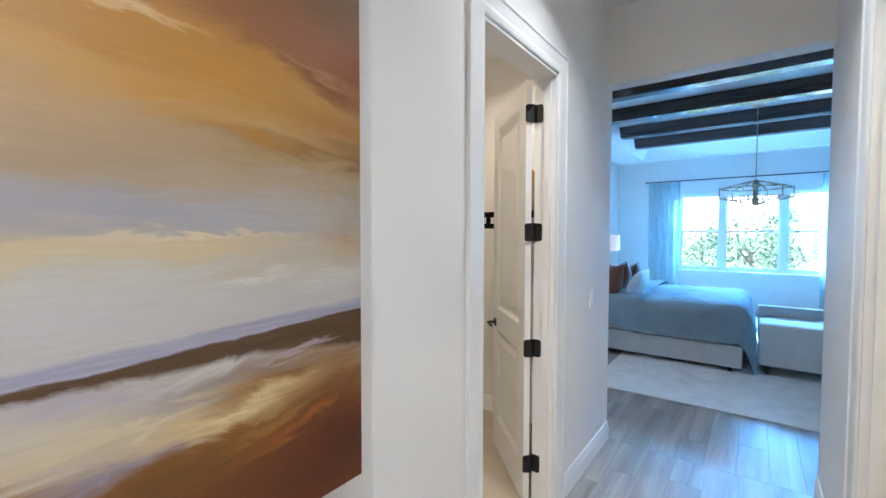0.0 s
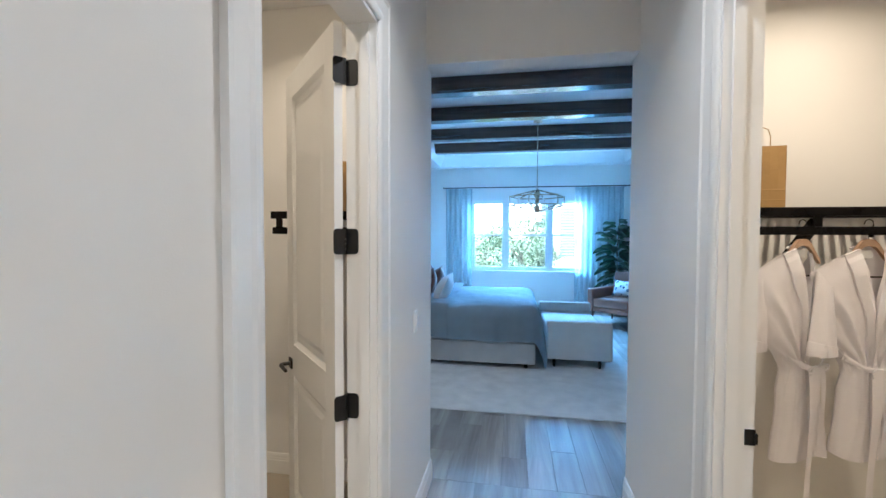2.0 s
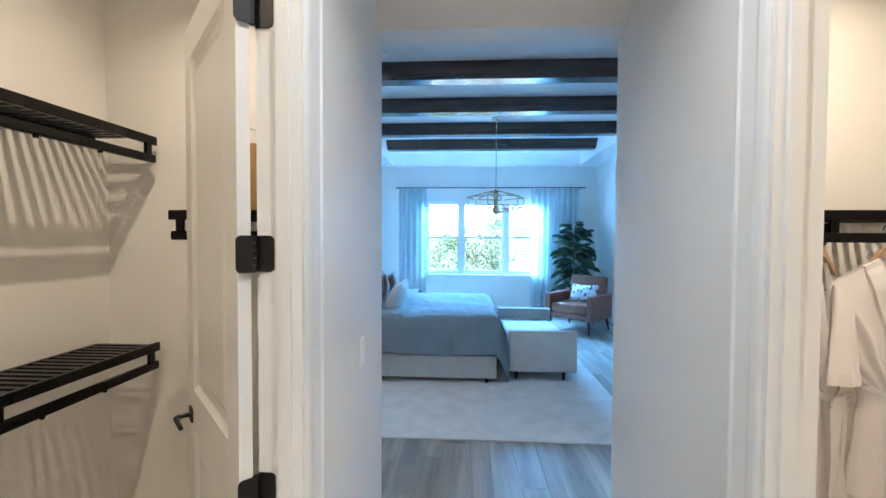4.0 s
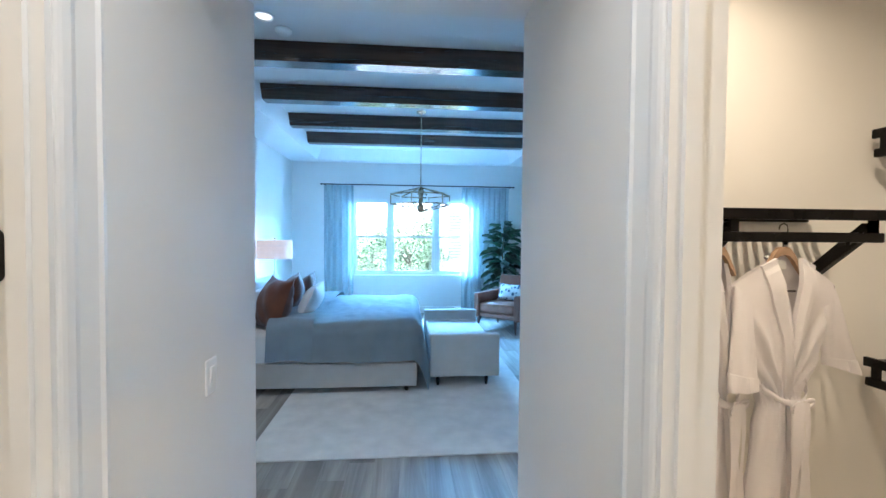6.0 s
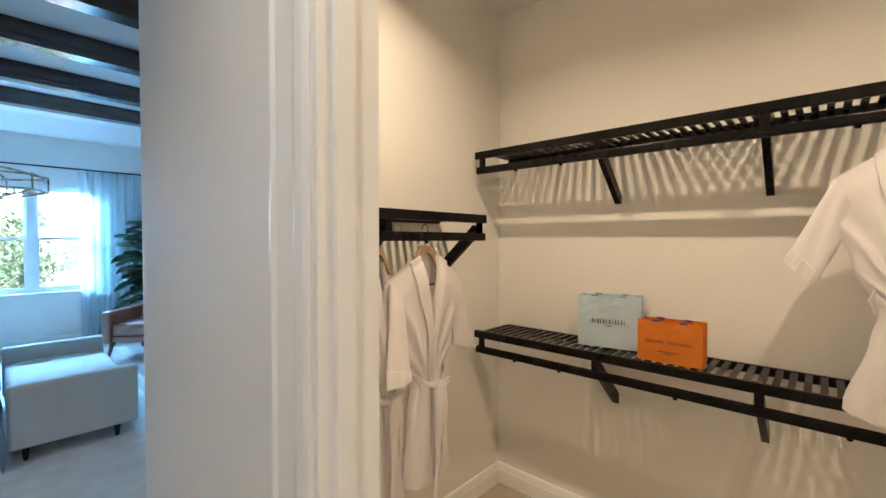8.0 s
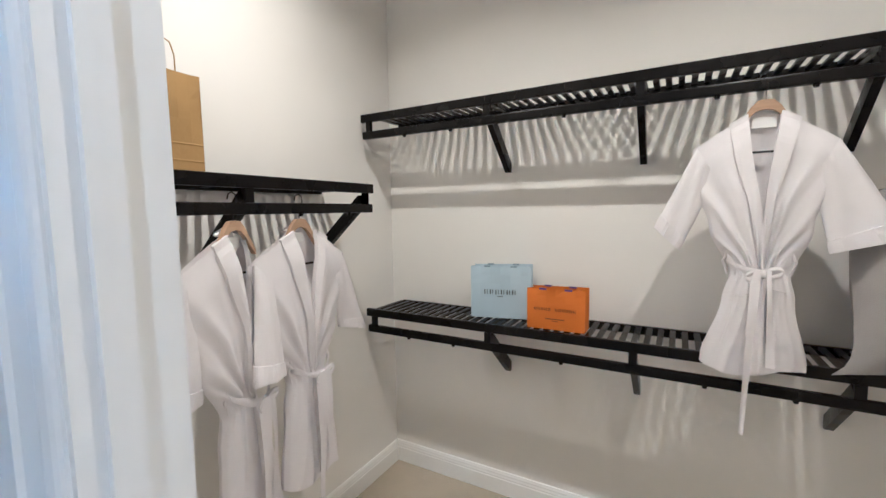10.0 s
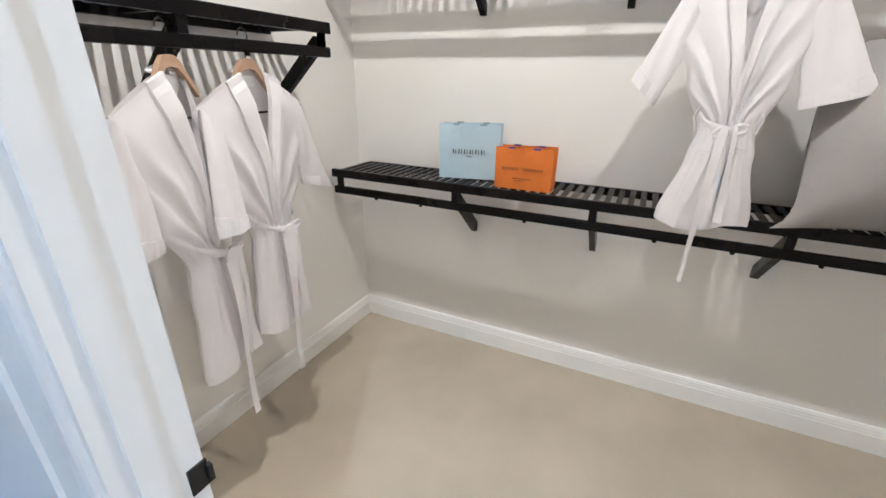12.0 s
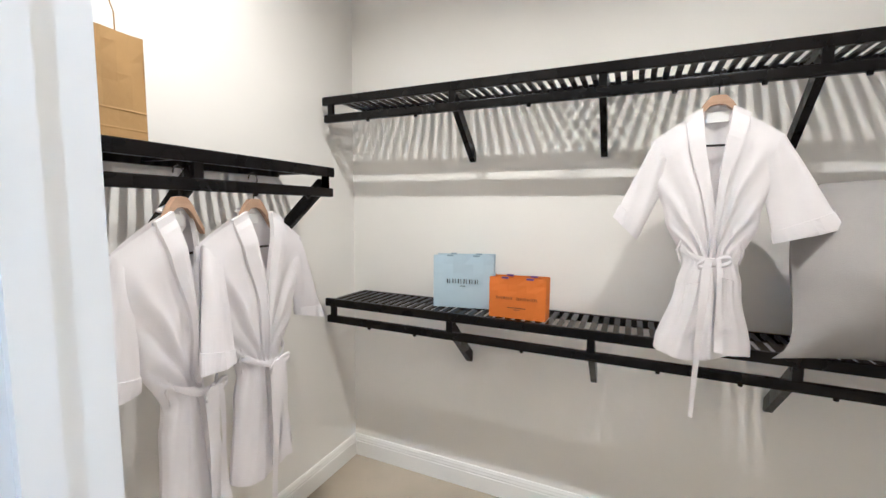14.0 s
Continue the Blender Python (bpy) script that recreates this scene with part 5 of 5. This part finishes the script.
# cabinet
cab = thing("cabinet", pose(2.085, 0, 0), "pale lacquer cabinet with ring pulls on a brass base", "cabinet")
bm = bmesh.new()
box(bm, 0.012, 0.50, 5.90, 7.36, 0.262, 0.875, bevel=0.004)
part("body", bm, CABM, cab)
for k in range(3):
    y0 = 5.925 + 0.478 * k
    bm = bmesh.new()
    box(bm, 0.0, 0.012, y0, y0 + 0.455, 0.285, 0.852, bevel=0.003)
    dr = part("door", bm, CABM, cab)
    bm = bmesh.new()
    ring = [(-0.012, y0 + 0.36 + 0.045 * math.cos(2 * math.pi * q / 20), 0.56 + 0.06 * math.sin(2 * math.pi * q / 20)) for q in range(21)]
    tube(bm, ring, 0.006, 8)
    part("ring_pull", bm, BLACK, dr, "dark ring pull")
bm = bmesh.new()
box(bm, 0.0, 0.505, 5.89, 7.37, 0.876, 0.896, bevel=0.004)
part("top", bm, CABM, cab)
for y in (5.93, 7.28):
    for x in (0.02, 0.44):
        bm = bmesh.new()
        box(bm, x, x + 0.045, y, y + 0.045, 0.0, 0.262, bevel=0.003)
        part("leg", bm, BRASS, cab, "brass leg")
    bm = bmesh.new()
    box(bm, 0.065, 0.44, y + 0.005, y + 0.040, 0.02, 0.05)
    part("stretcher", bm, BRASS, cab)
dish = thing("decorative_bowl", pose(2.33, 7.10, 0.896), "small white bowl on the cabinet", "bowl")
bm = bmesh.new()
lathe(bm, [(0.035, 0), (0.05, 0.01), (0.085, 0.05), (0.08, 0.05), (0.045, 0.016)], 20)
part("bowl", bm, PLASTIC, dish, smooth=True)

# nightstand and table lamp
ns = thing("nightstand", pose(-2.01, 8.0, 0), "pale nightstand beside the bed", "nightstand")
bm = bmesh.new()
box(bm, -0.25, 0.25, -0.28, 0.28, 0.16, 0.60, bevel=0.006)
part("body", bm, CABM, ns)
bm = bmesh.new()
box(bm, 0.25, 0.262, -0.26, 0.26, 0.20, 0.56, bevel=0.003)
part("drawer", bm, CABM, ns)
for x in (-0.22, 0.22):
    for y in (-0.25, 0.25):
        bm = bmesh.new()
        tapered_leg(bm, x, y, 0, 0.162, 0.014, 0.020)
        part("leg", bm, BRASS, ns)
tl = thing("table_lamp", pose(-1.98, 8.0, 0.60), "table lamp with a white drum shade, lit", "lamp")
bm = bmesh.new()
lathe(bm, [(0.085, 0), (0.085, 0.02), (0.03, 0.03), (0.075, 0.12), (0.095, 0.22), (0.075, 0.32), (0.025, 0.40), (0.02, 0.46), (0.008, 0.47), (0.008, 0.66)], 24)
part("base", bm, material("glazed_ceramic", (0.62, 0.64, 0.65, 1), 0.2, vary=0.06), tl, smooth=True)
bm = bmesh.new()
n = 32
for r in (0.262, 0.258):
    sheet(bm, n, 1, lambda u, v, r=r: Vector((r * math.cos(2 * math.pi * u), r * math.sin(2 * math.pi * u), 0.655 + 0.285 * v)))
part("shade", bm, SHADE, tl, "white linen drum shade", True)
bm = bmesh.new()
rod(bm, (0, 0, 0.66), (0, 0, 0.96), 0.004)
lathe(bm, [(0.012, 0.955), (0.016, 0.965), (0.010, 0.98), (0.003, 0.985)], 12)
part("finial", bm, BRASS, tl)


# curtains and rod
def curtain(x0, x1, y, seed, label):
    root = thing("curtain", pose(0, y, 0), label, "curtain", "window curtains")
    bm = bmesh.new()
    folds = (x1 - x0) / 0.115

    def f(u, v):
        a = 2 * math.pi * folds * u
        return Vector((x0 + (x1 - x0) * u + 0.012 * math.sin(2 * a + seed) * v, 0.034 * math.sin(a + 0.6 * math.sin(3 * u + seed)) * (0.75 + 0.35 * v) + 0.01 * math.sin(7 * u + seed), 2.655 - 2.635 * v))

    sheet(bm, int(folds * 12), 20, f)
    part("panel", bm, SHEER, root, smooth=True)
    bm = bmesh.new()
    sheet(bm, int(folds * 12), 1, lambda u, v: f(u, v * 0.03) + Vector((0, -0.006, 0)))
    part("heading", bm, SHEER, root, smooth=True)
    return root


curtain(-1.62, -1.02, 9.99, 1.0, "sheer pale blue curtain drawn to the side of the window")
curtain(1.22, 2.22, 9.99, 2.0, "sheer pale blue curtain partly covering the window")
cr = thing("curtain_rod", pose(0, 9.99, 2.675), "thin black curtain rod above the window", "curtain rod")
bm = bmesh.new()
rod(bm, (-1.67, 0, 0), (2.33, 0, 0), 0.011, None, 12)
part("rod", bm, BLACK, cr)
for x in (-1.67, 2.33):
    bm = bmesh.new()
    lathe(bm, [(0.004, -0.018), (0.017, -0.008), (0.017, 0.008), (0.004, 0.018)], 12)
    bmesh.ops.rotate(bm, cent=(0, 0, 0), matrix=Matrix.Rotation(radians(90), 3, "Y"), verts=bm.verts)
    bmesh.ops.translate(bm, vec=(x, 0, 0), verts=bm.verts)
    part("finial", bm, BLACK, cr)
for x in (-1.60, 0.20, 2.26):
    bm = bmesh.new()
    box(bm, x - 0.008, x + 0.008, 0.0, 0.11, -0.02, -0.008)
    part("bracket", bm, BLACK, cr)

# chandelier
CHX, CHY = 0.262, 7.02
ch = thing("chandelier", pose(CHX, CHY, 0), "two-tier aged brass ring chandelier with candle lights", "chandelier")
bm = bmesh.new()
lathe(bm, [(0.065, TRAY - 0.001), (0.065, TRAY - 0.022), (0.012, TRAY - 0.030)], 20)
part("canopy", bm, AGED, ch)
bm = bmesh.new()
rod(bm, (0, 0, TRAY - 0.03), (0, 0, 2.28), 0.006)
part("stem", bm, AGED, ch)
bm = bmesh.new()
lathe(bm, [(0.012, 2.30), (0.040, 2.28), (0.044, 2.20), (0.030, 2.18), (0.030, 2.06), (0.046, 2.04), (0.042, 1.97), (0.012, 1.94)], 16)
part("hub", bm, AGED, ch, smooth=True)
for z, r in ((2.185, 0.415), (2.055, 0.415)):
    bm = bmesh.new()
    pts = [(r * math.cos(math.pi * k / 3 + 0.2), r * math.sin(math.pi * k / 3 + 0.2), z) for k in range(6)]
    tube(bm, pts + pts[:1], 0.0085, 10)
    part("ring", bm, AGED, ch)
for k in range(6):
    a = math.pi * k / 3 + 0.2
    c, s_ = math.cos(a), math.sin(a)
    bm = bmesh.new()
    rod(bm, (0.02 * c, 0.02 * s_, 2.285), (0.415 * c, 0.415 * s_, 2.185), 0.0085)
    part("arm", bm, AGED, ch)
    bm = bmesh.new()
    rod(bm, (0.02 * c, 0.02 * s_, 1.955), (0.415 * c, 0.415 * s_, 2.055), 0.0085)
    part("arm", bm, AGED, ch)
    bm = bmesh.new()
    rod(bm, (0.415 * c, 0.415 * s_, 2.04), (0.415 * c, 0.415 * s_, 2.20), 0.007)
    part("post", bm, AGED, ch)
    for rr in (0.25, 0.40):
        b2 = a + (0.5236 if rr > 0.3 else 0.0)
        cc, ss = rr * math.cos(b2), rr * math.sin(b2)
        z = 2.075 if rr > 0.3 else 2.03
        if rr > 0.3:
            cc, ss = cc * 0.9, ss * 0.9
        bm = bmesh.new()
        lathe(bm, [(0.018, z - 0.012), (0.018, z - 0.004), (0.009, z), (0.009, z + 0.07), (0.003, z + 0.075)], 10, (cc, ss))
        part("candle", bm, PLASTIC, ch, "white candle sleeve")

sd = thing("smoke_detector", pose(-0.955, 4.88, TRAY), "white round smoke detector on the ceiling", "smoke detector")
bm = bmesh.new()
lathe(bm, [(0.066, 0), (0.066, -0.018), (0.056, -0.034), (0.030, -0.040), (0.004, -0.041)], 28)
part("housing", bm, PLASTIC, sd, smooth=True)
# ---------------------------------------------------------------- floor planks
rng = random.Random(7)
PW = 0.178


def planks(x0, x1, y0, y1):
    x = x0
    while x < x1 - 0.01:
        w = min(PW, x1 - x)
        y = y0 - rng.uniform(0, 1.2)
        while y < y1:
            a, b = max(y, y0), min(y + 1.52, y1)
            if b - a > 0.02:
                bm = bmesh.new()
                g = 0.0003
                vs = [bm.verts.new((sx, sy, z)) for z, e in ((-0.006, g), (-0.0016, g), (0.0, g + 0.0004)) for sx, sy in ((x + e, a + e), (x + w - e, a + e), (x + w - e, b - e), (x + e, b - e))]
                for r in (0, 4):
                    for k in range(4):
                        bm.faces.new((vs[r + k], vs[r + (k + 1) % 4], vs[r + 4 + (k + 1) % 4], vs[r + 4 + k]))
                bm.faces.new(vs[8:12])
                me = bpy.data.meshes.new("plank")
                bm.to_mesh(me)
                bm.free()
                me.materials.append(PLANK)
                ob = new("plank", me)
                ob.parent = floor
            y += 1.52
        x += PW


planks(HL - 0.06, HR + 0.06, HALL_S, BY0)
planks(BX0, BX1, BY0, BY1)
